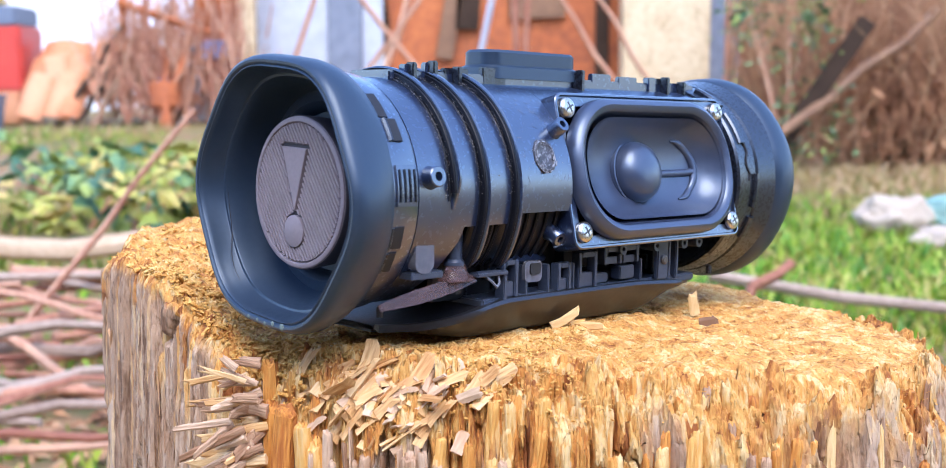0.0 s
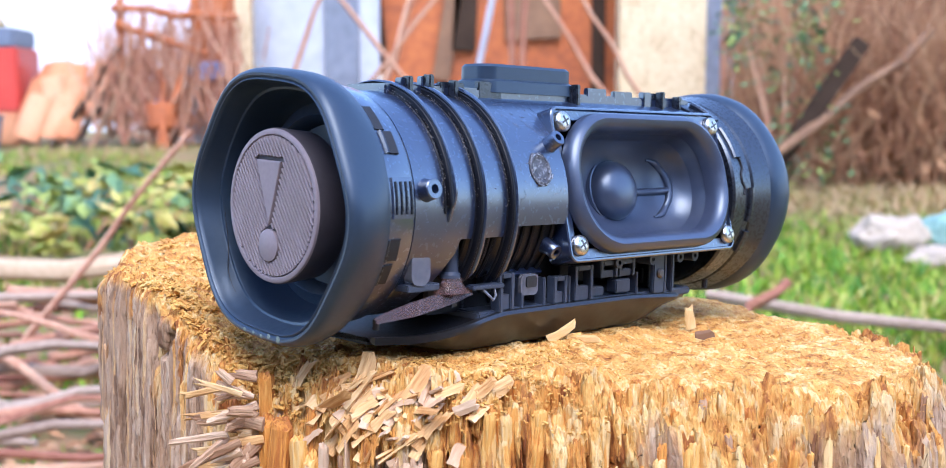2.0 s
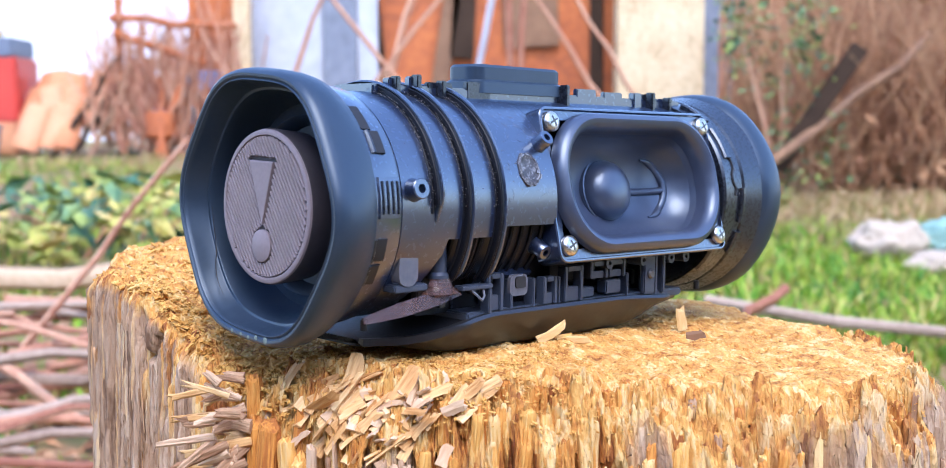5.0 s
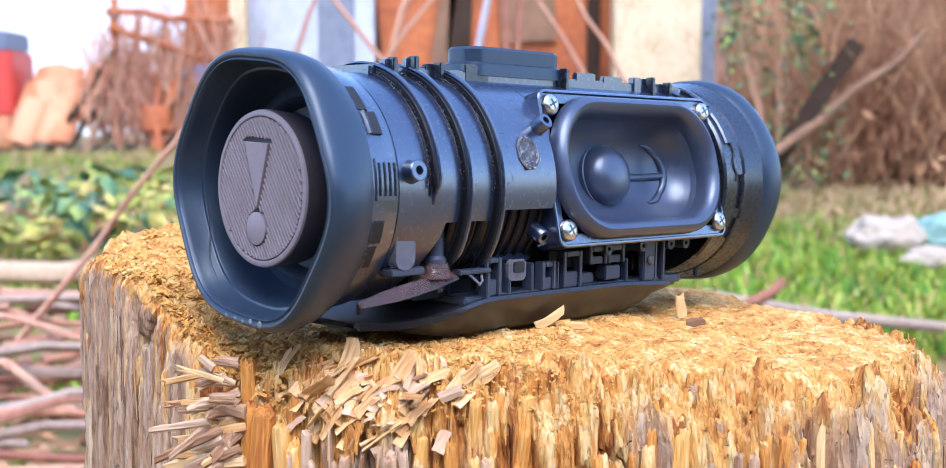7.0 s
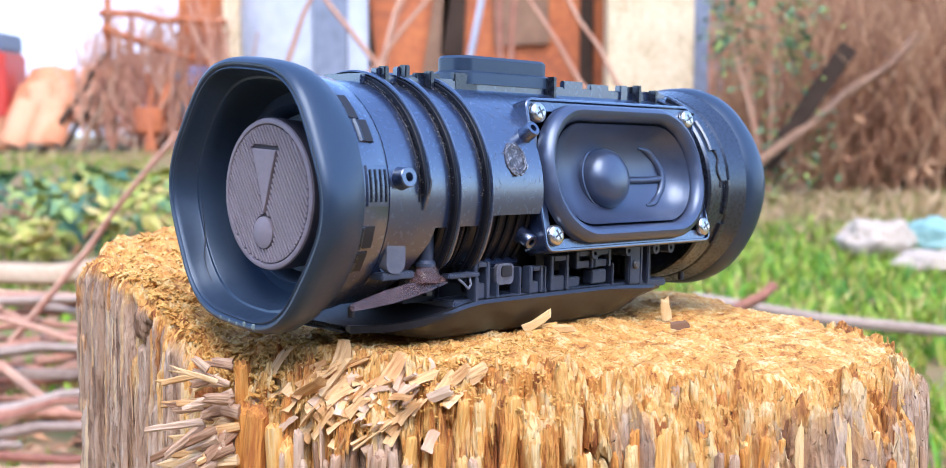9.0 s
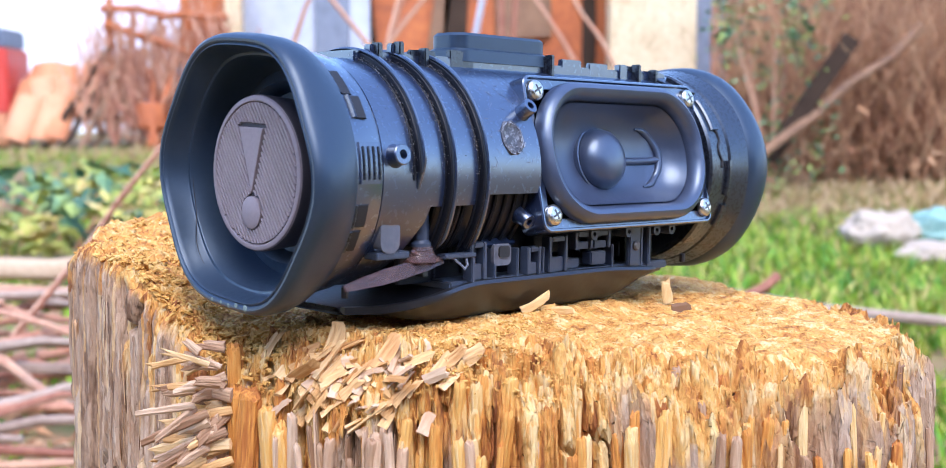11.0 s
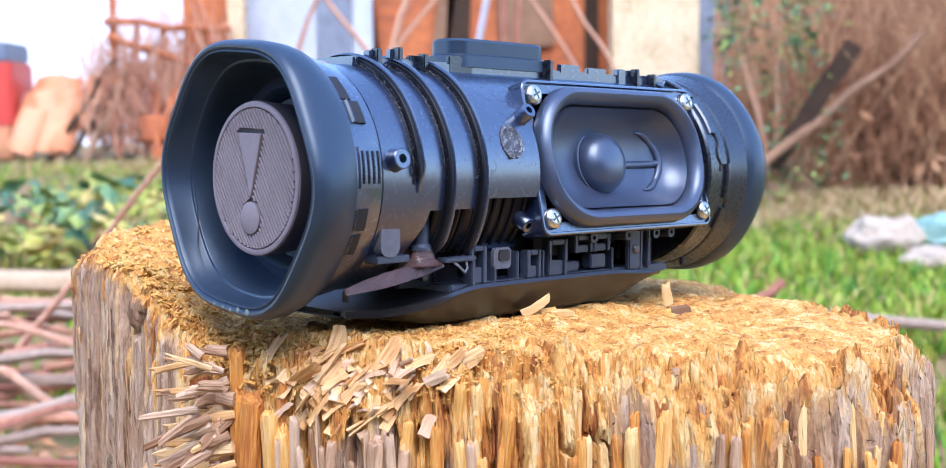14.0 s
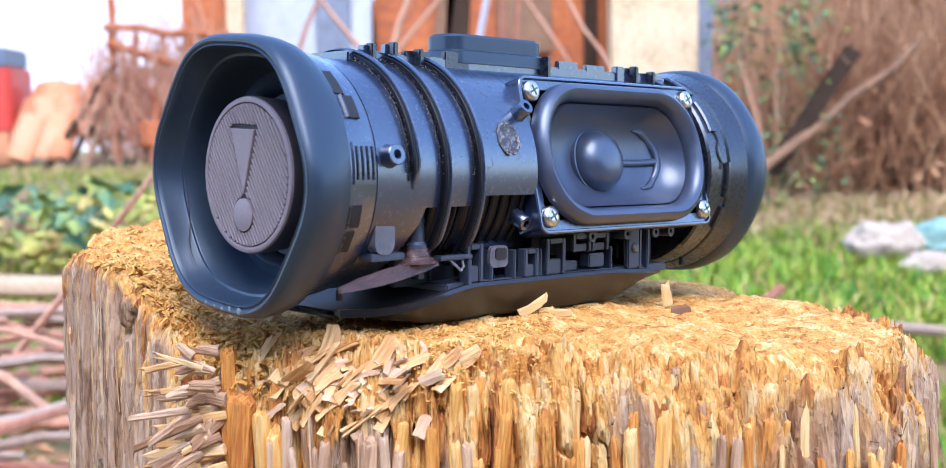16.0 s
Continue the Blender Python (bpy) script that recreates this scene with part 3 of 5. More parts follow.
    # a heap of torn chips on the front edge
    chips = [splinter_mesh("wood_chip", rnd, rnd.uniform(0.0035, 0.0070), rnd.uniform(0.008, 0.019), M_HEAP, 0.28) for _ in range(10)]
    pale = [splinter_mesh("wood_chip", rnd, rnd.uniform(0.003, 0.0055), rnd.uniform(0.006, 0.012), M_PALE, 0.35) for _ in range(5)]
    for i in range(150):
        a = rnd.gauss(-106, 6.0)
        f = min(1.005, max(0.915, rnd.gauss(0.960, 0.030)))
        x, y, z = front_spot(a, min(f, 1.0))
        z -= 0.5 * rim(a) * max(0.0, f - 1.0) - rnd.uniform(-0.0008, 0.0022)
        lie = 80 - 30 * sat(f, 0.90, 1.0)
        me = rnd.choice(pale if rnd.random() < 0.12 + 0.4 * sat(a, -108, -100) else chips)
        share("wood_chip", me, st, pose(x, y, z, 0, 0, rnd.gauss(120, 30)) @ pose(0, 0, 0, lie + rnd.gauss(0, 10)) @ pose(0, 0, 0, 0, 0, rnd.gauss(35, 35)) @ Matrix.Scale(rnd.uniform(0.5, 1.0), 4))
    # broken fibres that stick out sideways from the crack beside the old bark side
    long_bits = [splinter_mesh("splinter", rnd, rnd.uniform(0.0022, 0.0066), rnd.uniform(0.012, 0.024), (M_GREYWOOD, M_HEAP)[i % 2], rnd.uniform(0.35, 0.7)) for i in range(14)]
    for i in range(64):
        k = (i / 64) ** 0.8
        m = pose(-0.075 + rnd.uniform(-0.006, 0.006) + 0.004 * k, 0.374 + rnd.uniform(-0.008, 0.003), 0.5125 - 0.046 * k + rnd.uniform(-0.002, 0.002), rnd.uniform(-28, 28), -80 - 42 * k + rnd.gauss(0, 12), rnd.uniform(-25, 45)) @ Matrix.Scale(rnd.uniform(0.40, 0.72) + 0.40 * k, 4)
        share("splinter", rnd.choice(long_bits), st, m)
    # broad yellow blocks beside the crack
    for a, f, w, d, low in ((-124.0, 1.0, 0.006, 0.006, 0.004), (-120.5, 1.0, 0.009, 0.007, 0.003), (-117.0, 1.0, 0.007, 0.006, 0.008), (-114.5, 1.0, 0.006, 0.006, 0.013), (-126.0, 0.97, 0.006, 0.006, 0.004)):
        x, y, z = front_spot(a, min(f, 1.0))
        share("splinter", column_mesh(rnd, M_FRESH, w, d, 8, 0.08, 0.0016, 0.25), st, pose(x, y, z + 0.012 - low, rnd.uniform(-4, 4), rnd.uniform(-4, 4), a + 90 + rnd.uniform(-12, 12)))


def loose_chips():
    """Bright chips that lie on the stump about the foot."""
    rnd = random.Random(21)
    for i, (x, y, w, L, rx, ry, rz, mt) in enumerate(((0.0290, 0.4180, 0.0060, 0.0150, 0, 62, 8, M_CHIP), (0.0400, 0.4220, 0.0050, 0.0100, 0, 80, -20, M_CHIP), (0.036, 0.421, 0.005, 0.010, 0, 84, 30, M_FRESH),
                                                     (0.0915, 0.470, 0.0070, 0.0120, 5, -12, 20, M_CHIP), (0.0885, 0.4460, 0.006, 0.010, 0, 86, 15, M_BOARD))):
        me = splinter_mesh("wood_chip", rnd, w * 0.75, L * 0.78, mt, 0.16)
        ob = new("wood_chip", me)
        ob.matrix_basis = pose(x, y, stump_top(x, y) + 0.0005, rx, ry, rz)
        tagged(ob, "loose splintered chip of wood lying on the stump", "wood chip", "loose wood chips")


# ---- the opened loudspeaker ----
TIP = radians(13.1)
# driver space: x along the body, y up the flange, z out of it
DRV = Matrix(((1, 0, 0, 0), (0, math.sin(TIP), -math.cos(TIP), 0), (0, math.cos(TIP), math.sin(TIP), 0), (0, 0, 0, 1)))
DRV = DRV @ Matrix.Translation((0.152, -0.001, 0.037))


def end_cap(sp, flip=False):
    """The thick rubber ring round an end, flared and faintly lobed, with a deep well."""
    prof = [(0.0165, 0.0400, 0), (0.0160, 0.0425, 0.1), (0.0130, 0.0440, 0.5), (0.0080, 0.0452, 1), (0.0035, 0.0456, 1), (0.0008, 0.0452, 1),
            (-0.0009, 0.0445, 1), (-0.0015, 0.0436, 1), (-0.0014, 0.0428, 1), (-0.0007, 0.0423, 1), (-0.0006, 0.0421, 1), (-0.0010, 0.0418, 1), (-0.0011, 0.0415, 1), (-0.0007, 0.0412, 1), (0.0006, 0.0410, 1), (0.0024, 0.0404, 0.8), (0.0062, 0.0394, 0.6), (0.0068, 0.0391, 0.6), (0.0070, 0.0383, 0.5), (0.0074, 0.0381, 0.5), (0.0120, 0.0374, 0.2),
            (0.0180, 0.0356, 0), (0.0205, 0.0340, 0), (0.0200, 0.0320, 0), (0.0190, 0.0300, 0), (0.0205, 0.0280, 0), (0.0240, 0.0268, 0)]
    if flip:
        prof = [(0.0165, 0.0400, 0), (0.0162, 0.0425, 0), (0.0145, 0.0441, 0.2), (0.0110, 0.0452, 0.3), (0.0070, 0.0455, 0.3), (0.0035, 0.0449, 0.3), (0.0010, 0.0437, 0.3),
                (-0.0004, 0.0424, 0.3), (-0.0008, 0.0412, 0.3), (-0.0002, 0.0404, 0.3)] + prof[18:]
    rings = [turn_ring(x, r, 120, 0.0011 * w, 0.5, 6) for x, r, w in prof]
    bm = loft(bmesh.new(), rings, True, False, True)
    m = pose(0, 0, 0)
    if flip:
        m = pose(0.2425, 0, 0, 0, 0, 180)
    bm.transform(m)
    return part("end_ring", bm, M_RUBBER, sp, "thick dark rubber ring with a flared lip")


def radiator(sp):
    """The grey passive radiator that pumps in the well."""
    R = 0.0254
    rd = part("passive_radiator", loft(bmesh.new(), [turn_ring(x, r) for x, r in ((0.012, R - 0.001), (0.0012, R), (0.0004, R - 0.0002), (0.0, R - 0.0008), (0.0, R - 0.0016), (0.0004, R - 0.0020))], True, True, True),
              M_GROOVE_SHADE, sp, "grey rubber disc with fine slanted ribs")
    bm = bmesh.new()
    slope = radians(56)
    d, nrm = Vector((math.cos(slope), math.sin(slope))), Vector((-math.sin(slope), math.cos(slope)))
    tri = [Vector((-0.0055, 0.0145)), Vector((0.0082, 0.0150)), Vector((0.0010, -0.0062))]
    dot = Vector((0.0015, -0.0128))

    def inside(p):
        if (p - dot).length < 0.0058:
            return True
        mid = (tri[0] + tri[1] + tri[2]) / 3
        p = mid + (p - mid) * 0.94
        s = [((tri[(i + 1) % 3] - tri[i]).x * (p - tri[i]).y - (tri[(i + 1) % 3] - tri[i]).y * (p - tri[i]).x) for i in range(3)]
        return all(v < 0.00001 for v in s)
    k = -0.0226
    while k < 0.0226:
        half = math.sqrt(max(0, (R - 0.0027) ** 2 - k * k))
        steps, run = 110, None
        for i in range(steps + 1):
            t = -half + 2 * half * i / steps
            ok = i < steps and not inside(nrm * k + d * t)
            if ok and run is None:
                run = t
            if not ok and run is not None:
                a, b = nrm * k + d * run, nrm * k + d * t
                w = nrm * 0.00046
                ring = lambda p: [(0.0004, (p - w).x, (p - w).y), (-0.0006, (p - w * 0.6).x, (p - w * 0.6).y), (-0.0006, (p + w * 0.6).x, (p + w * 0.6).y), (0.0004, (p + w).x, (p + w).y)]
                if (b - a).length > 0.0008:
                    loft(bm, [ring(a), ring(b)], True, True, True)
                run = None
        k += 0.00148
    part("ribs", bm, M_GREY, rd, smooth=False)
    bm = loft(bmesh.new(), [turn_ring(x, r) for x, r in ((0.0006, R - 0.0002), (-0.0003, R - 0.0005), (-0.0006, R - 0.0011), (-0.0005, R - 0.0021), (0.0004, R - 0.0025))], True)
    part("rim", bm, M_GREY, rd)
    bm = bmesh.new()
    tr = [(p.x, p.y) for p in tri]
    c = Vector(((tr[0][0] + tr[1][0] + tr[2][0]) / 3, (tr[0][1] + tr[1][1] + tr[2][1]) / 3))
    loft(bm, [[(x, c.x + (p[0] - c.x) * s, c.y + (p[1] - c.y) * s) for p in tr] for x, s in ((0.0006, 1.0), (-0.0009, 0.99), (-0.0011, 0.94))], True, True, True)
    part("raised_wedge", bm, M_GREY, rd, smooth=False)
    bm = bmesh.new()
    loft(bm, [[(x, dot.x + r * math.cos(t * math.pi / 16), dot.y + r * math.sin(t * math.pi / 16)) for t in range(32)] for x, r in ((0.0006, 0.0053), (-0.0009, 0.0053), (-0.0011, 0.0049))], True, True, True)
    part("raised_dot", bm, M_GREY, rd)
    return rd


def screw(sp, m, r=0.0039):
    """A steel pan-head screw with a cross recess."""
    bm = bmesh.new()
    loft(bm, [[(q * math.cos(t * math.pi / 12), q * math.sin(t * math.pi / 12), z) for t in range(24)] for q, z in
              ((r, 0), (r, 0.0010), (r * 0.92, 0.0018), (r * 0.7, 0.0024), (r * 0.3, 0.0026))], True, True, True, m)
    s = part("screw", bm, M_STEEL, sp, "shiny steel cross-head screw")
    bm = bmesh.new()
    for q in (0, 90):
        box(bm, -r * 0.5, r * 0.5, -0.00034, 0.00034, 0.0020, 0.00272, m @ pose(0, 0, 0, 0, 0, q + 25))
    part("cross_recess", bm, M_SLOT, s, smooth=False)


def boss(sp, x, a, r0, length, rad=0.0034):
    """A hollow screw post that stands out of the shell."""
    m = pose(x, 0, 0, 0, 0, 0) @ Matrix.Rotation(radians(-a), 4, "X") @ Matrix.Rotation(radians(90), 4, "X") @ Matrix.Translation((0, 0, r0))
    bm = bmesh.new()
    loft(bm, [[(q * math.cos(t * math.pi / 10), q * math.sin(t * math.pi / 10), z) for t in range(20)] for q, z in
              ((rad * 1.25, 0), (rad, length * 0.4), (rad, length - 0.0004), (rad * 0.9, length), (rad * 0.45, length), (rad * 0.42, length - 0.003))], True, True, True, m)
    part("screw_post", bm, M_SHELL, sp)


def oval(inset, z):
    """A ring of the driver's racetrack, by its inset from the outer edge."""
    return [(x, y, z) for x, y in rounded(0.0488 - inset, 0.0268 - inset, max(0.0004, 0.0240 - 0.82 * inset), 16)]


def driver_parts(sp):
    # flange with a raised border
    bm = bmesh.new()
    A, B = 0.0515, 0.0288
    loft(bm, [[(x, y, z) for x, y in rounded(A - i, B - i, max(0.002, 0.004 - i), 6)] for i, z in
              ((0.0005, -0.012), (0, -0.0007), (0.0004, -0.0002), (0.0010, -0.0002), (0.0014, -0.0014), (0.0048, -0.0015), (0.0052, -0.0030))], True, False, False, DRV)
    flange = part("driver_flange", bm, M_SHELL, sp, "black plastic driver frame with four corners for screws")
    for sx in (-1, 1):
        for sy in (-1, 1):
            b = bmesh.new()
            x0, x1 = sorted((0.0505 * sx, 0.0375 * sx))
            y0, y1 = sorted((0.0278 * sy, 0.0190 * sy))
            box(b, x0, x1, y0, y1, -0.0060, -0.0015)
            for v in b.verts:
                if abs(v.co.x) < 0.040 and abs(v.co.y) < 0.022:
                    v.co.x, v.co.y = 0.0440 * sx, 0.0240 * sy
            b.transform(DRV)
            part("flange_corner", b, M_SHELL, flange)
    # rubber roll
    bm = bmesh.new()
    prof = [(0.0, -0.0012), (0.0003, 0.0016), (0.0013, 0.0035), (0.0030, 0.0044), (0.0047, 0.0038), (0.0060, 0.0021), (0.0067, -0.0004), (0.0070, -0.0040)]
    loft(bm, [oval(i, z) for i, z in prof], True, False, False, DRV)
    part("rubber_surround", bm, M_CONE, sp, "soft black rubber roll round the cone")


def cone_mesh(sp):
    bm = bmesh.new()
    prof = [(0.0074, 0.0022), (0.0084, 0.0002), (0.0098, -0.0020), (0.0118, -0.0042), (0.0144, -0.0060), (0.0175, -0.0072), (0.0210, -0.0080), (0.0240, -0.0084), (0.0264, -0.0085)]
    loft(bm, [oval(i, z) for i, z in prof], True, False, True, None)
    cone = part("cone", bm, M_CONE, sp, "smooth black oval cone with a round dome")
    bm = bmesh.new()
    R = 0.0122
    loft(bm, [[(-0.003 + q * math.cos(t * math.pi / 24), -0.0004 + q * math.sin(t * math.pi / 24), z) for t in range(48)] for q, z in
              ((R + 0.0014, -0.0088), (R + 0.0009, -0.0068), (R + 0.0003, -0.0066), (R, -0.0074), (R * 0.97, -0.0050), (R * 0.86, -0.0024), (R * 0.66, -0.0004), (R * 0.42, 0.0006), (R * 0.2, 0.0011), (R * 0.04, 0.0012))], True, False, True)
    part("dome", bm, M_CONE, cone)
    # raised arm and hook that follow the bowl
    depth = lambda x, y: float(np.interp(min(0.0488 - abs(x), 0.0268 - abs(y)), [q for q, z in prof], [z for q, z in prof])) + 0.0001
    bm = bmesh.new()
    arm = [(0.0115 + 0.0215 * k / 8, -0.001) for k in range(9)]
    tube(bm, [(x, y, depth(x, y)) for x, y in arm], 0.0016, 10)
    hook = [(0.0212 + 0.0125 * math.cos(t), 0.0118 * math.sin(t)) for t in [radians(-92 + 184 * k / 22) for k in range(23)]]
    tube(bm, [(x, y, depth(x, y)) for x, y in hook], [0.0005 + 0.0012 * sat(min(k, 22 - k), 0, 4) for k in range(23)], 10)
    part("embossed_rib", bm, M_CONE, cone)
    cone.matrix_basis = DRV
    bm = loft(bmesh.new(), [oval(i, z) for i, z in ((0.0056, 0.0030), (0.0070, -0.0006), (0.0078, -0.0030), (0.0087, -0.0060), (0.0096, -0.0090))], True)
    web = part("surround_web", bm, M_CONE, sp)
    web.matrix_basis = DRV
    return cone, web


def shell(sp):
    # main barrel, open below
    bm = bmesh.new()
    xs = sorted([0.029 + 0.0025 * i for i in range(73)] + [0.0501, 0.0733, 0.0737, 0.1013, 0.1017, 0.2033, 0.2037])
    na = 90
    outer, inner = [], []
    for x in xs:
        low = -78 if x < 0.036 else -78 + 56 * sat(x, 0.036, 0.050)
        if x > 0.050:
            low = -15 if x < 0.0735 else -10
        if x > 0.1015:
            low = 46
        if x > 0.2035:
            low = -78
        r = 0.0385 + 0.0006 * sat(x, 0.03, 0.05)
        o, q = [], []
        for i in range(na + 1):
            a = radians(low + (270 - low) * i / na)
            o.append((x, -r * math.cos(a), r * math.sin(a)))
            q.append((x, -(r - 0.0018) * math.cos(a), (r - 0.0018) * math.sin(a)))
        outer.append(o + q[::-1])
    loft(bm, outer, True, True, True)
    part("barrel", bm, M_SHELL, sp, "smooth black plastic barrel open below")
    # dark inner tub
    bm = bmesh.new()
    loft(bm, [turn_ring(x, r, 64) for x, r in ((0.0255, 0.0245), (0.0980, 0.0245), (0.0985, 0.0145), (0.2045, 0.0145), (0.2050, 0.0245), (0.2170, 0.0245))], True, True, True)
    part("inner_tub", bm, M_DARK, sp)
    bm = arc_band(bmesh.new(), 0.046, 0.100, 0.0300, 0.0325, -75, -8, 16)
    part("inner_wall", bm, M_GLOSS, sp)
    # collars behind the rubber rings
    bm = loft(bmesh.new(), [turn_ring(x, r, 96) for x, r in ((0.0130, 0.0395), (0.0155, 0.0412), (0.0200, 0.0408), (0.0275, 0.0398), (0.0284, 0.0394), (0.0285, 0.038), (0.0292, 0.038), (0.0294, 0.0388), (0.0300, 0.0388))], True)
    part("collar", bm, M_SHELL, sp)
    bm = loft(bmesh.new(), [turn_ring(x, r, 96) for x, r in ((0.2035, 0.0375), (0.2040, 0.0400), (0.2055, 0.0404), (0.2160, 0.0410), (0.2166, 0.0404), (0.2172, 0.0404), (0.2178, 0.0414), (0.2240, 0.0428), (0.2290, 0.0440))], True)
    part("collar", bm, M_GLOSS, sp, "glossy black collar with worn clips")
    # fins round the barrel: a smooth ridge, dark reflection coloured into its rough flank
    for x, a0 in ((0.0425, -6), (0.0560, -44), (0.0710, -46)):
        bm = bmesh.new()
        rings = []
        for i in range(81):
            a = a0 + (112 - a0) * i / 80
            h = 0.0393 + 0.0033 * sat(a, a0 - 1, a0 + 16)
            c, q = -math.cos(radians(a)), math.sin(radians(a))
            rings.append([(u, r * c, r * q) for u, r in ((x + 0.0006, 0.0380), (x + 0.0008, h - 0.0005), (x + 0.0012, h), (x + 0.0019, h), (x + 0.0024, h - 0.0005), (x + 0.0027, 0.0380))])
        loft(bm, rings, True, True, True)
        fin = part("fin", bm, M_SHELL, sp, "raised black ridge with a rough flank coloured for its dark reflection")
        # black bands put the near side's dark reflection into the colour
        bm = arc_band(bmesh.new(), x - 0.0002, x + 0.0007, 0.0385, 0.0420, a0 + 8, 104, 70)
        part("fin_flank_shade", bm, M_DEEP_BLACK, fin)
        bm = arc_band(bmesh.new(), x - 0.0010, x - 0.0002, 0.0385, 0.0394, a0 + 4, 104, 70)
        part("fin_step_shade", bm, M_DEEP_BLACK, fin)
    # recessed lower wall with ribs
    bm = arc_band(bmesh.new(), 0.0560, 0.1010, 0.0330, 0.0352, -47, -4, 16)
    part("slotted_wall", bm, M_DEEP_BLACK, sp)
    for x in (0.0640, 0.0670, 0.0775, 0.0825, 0.0875, 0.0925, 0.0975):
        bm = arc_band(bmesh.new(), x, x + 0.0011, 0.0340, 0.0380 if x < 0.075 else 0.0366, -42, -8, 14)
        part("lower_rib", bm, M_DEEP_BLACK, sp)
    bm = arc_band(bmesh.new(), 0.0740, 0.1005, 0.0350, 0.0380, -43.5, -41.5, 4)
    part("lower_rail", bm, M_SHELL, sp)
    # slotted latch and clip openings on the collar
    for a, w in ((6, 9),):
        bm = arc_band(bmesh.new(), 0.0178, 0.0268, 0.0395, 0.0416, a - w, a + w, 12)
        latch = part("latch", bm, M_SHELL, sp)
        for k in range(4):
            bm = arc_band(bmesh.new(), 0.0190 + 0.0020 * k, 0.0199 + 0.0020 * k, 0.041, 0.0422, a - w + 2, a + w - 2, 10)
            part("latch_rib", bm, M_GLOSS, latch)
    for a0, a1, x0, x1 in ((38, 52, 0.0165, 0.0215), (26, 37, 0.0190, 0.0240), (-22, -12, 0.0170, 0.0225), (-34, -24, 0.0170, 0.0215)):
        bm = arc_band(bmesh.new(), x0, x1, 0.0395, 0.0413, a0, a1, 10)
        slot = part("clip_slot", bm, M_DARK, sp)
        bm = arc_band(bmesh.new(), x0 - 0.0008, x0 + 0.0010, 0.0395, 0.0420, a0, a1, 10)
        part("clip_edge", bm, M_GLOSS, slot)
    for a0, a1, x0, x1 in ((24, 44, 0.2060, 0.2110), (-14, 6, 0.2140, 0.2170), (-34, -20, 0.2145, 0.2180), (50, 70, 0.2070, 0.2100)):
        bm = arc_band(bmesh.new(), x0, x1, 0.0400, 0.0428, a0, a1, 10)
        part("clip", bm, M_GLOSS, sp)
    # torn shoulder between the flange and the far collar
    bm = arc_band(bmesh.new(), 0.2028, 0.2120, 0.0380, 0.0416, -48, 60, 28)
    shoulder = part("shoulder", bm, M_GLOSS, sp)
    bm = bmesh.new()
    tube(bm, [(0.2095 + 0.0012 * math.sin(i * 1.7), -0.0417 * math.cos(radians(38 - 4 * i)), 0.0417 * math.sin(radians(38 - 4 * i))) for i in range(10)], 0.0006, 6)
    part("torn_edge", bm, M_DARK, shoulder)


def spine(sp):
    """The rail along the top with its tabs and the button block."""
    bm = bmesh.new()
    box(bm, 0.040, 0.212, -0.010, 0.012, 0.0365, 0.0412, None, 0.0006)
    part("top_rail", bm, M_SHELL, sp)
    rnd = random.Random(3)
    x = 0.046
    while x < 0.205:
        w = rnd.choice((0.0035, 0.005, 0.009, 0.012))
        h = rnd.uniform(0.0415, 0.0445)
        bm = box(bmesh.new(), x, x + w, -0.0105 + rnd.uniform(-0.001, 0.001), -0.0075, 0.036, h, None, 0.0004)
        part("rail_tab", bm, M_GLOSS if rnd.random() < 0.3 else M_SHELL, sp)
        if rnd.random() < 0.5:
            bm = box(bmesh.new(), x + w * 0.3, x + w * 0.3 + 0.0022, -0.0135, -0.0095, 0.035, h + 0.0006, None, 0.0004)
            part("rail_hook", bm, M_GLOSS, sp)
        x += w + rnd.uniform(0.002, 0.007)
    bm = bmesh.new()
    loft(bm, [[(x, y, z) for x, y in rounded(0.0245 + g, 0.0085 + g, 0.006, 8, 0.1125, -0.001)] for g, z in ((0.0015, 0.040), (0.0012, 0.0442), (0.0, 0.0450), (0.0, 0.0496), (-0.0008, 0.0506))], True, True, True)
    part("button_block", bm, M_RUBBER, sp, "raised matte black button block")


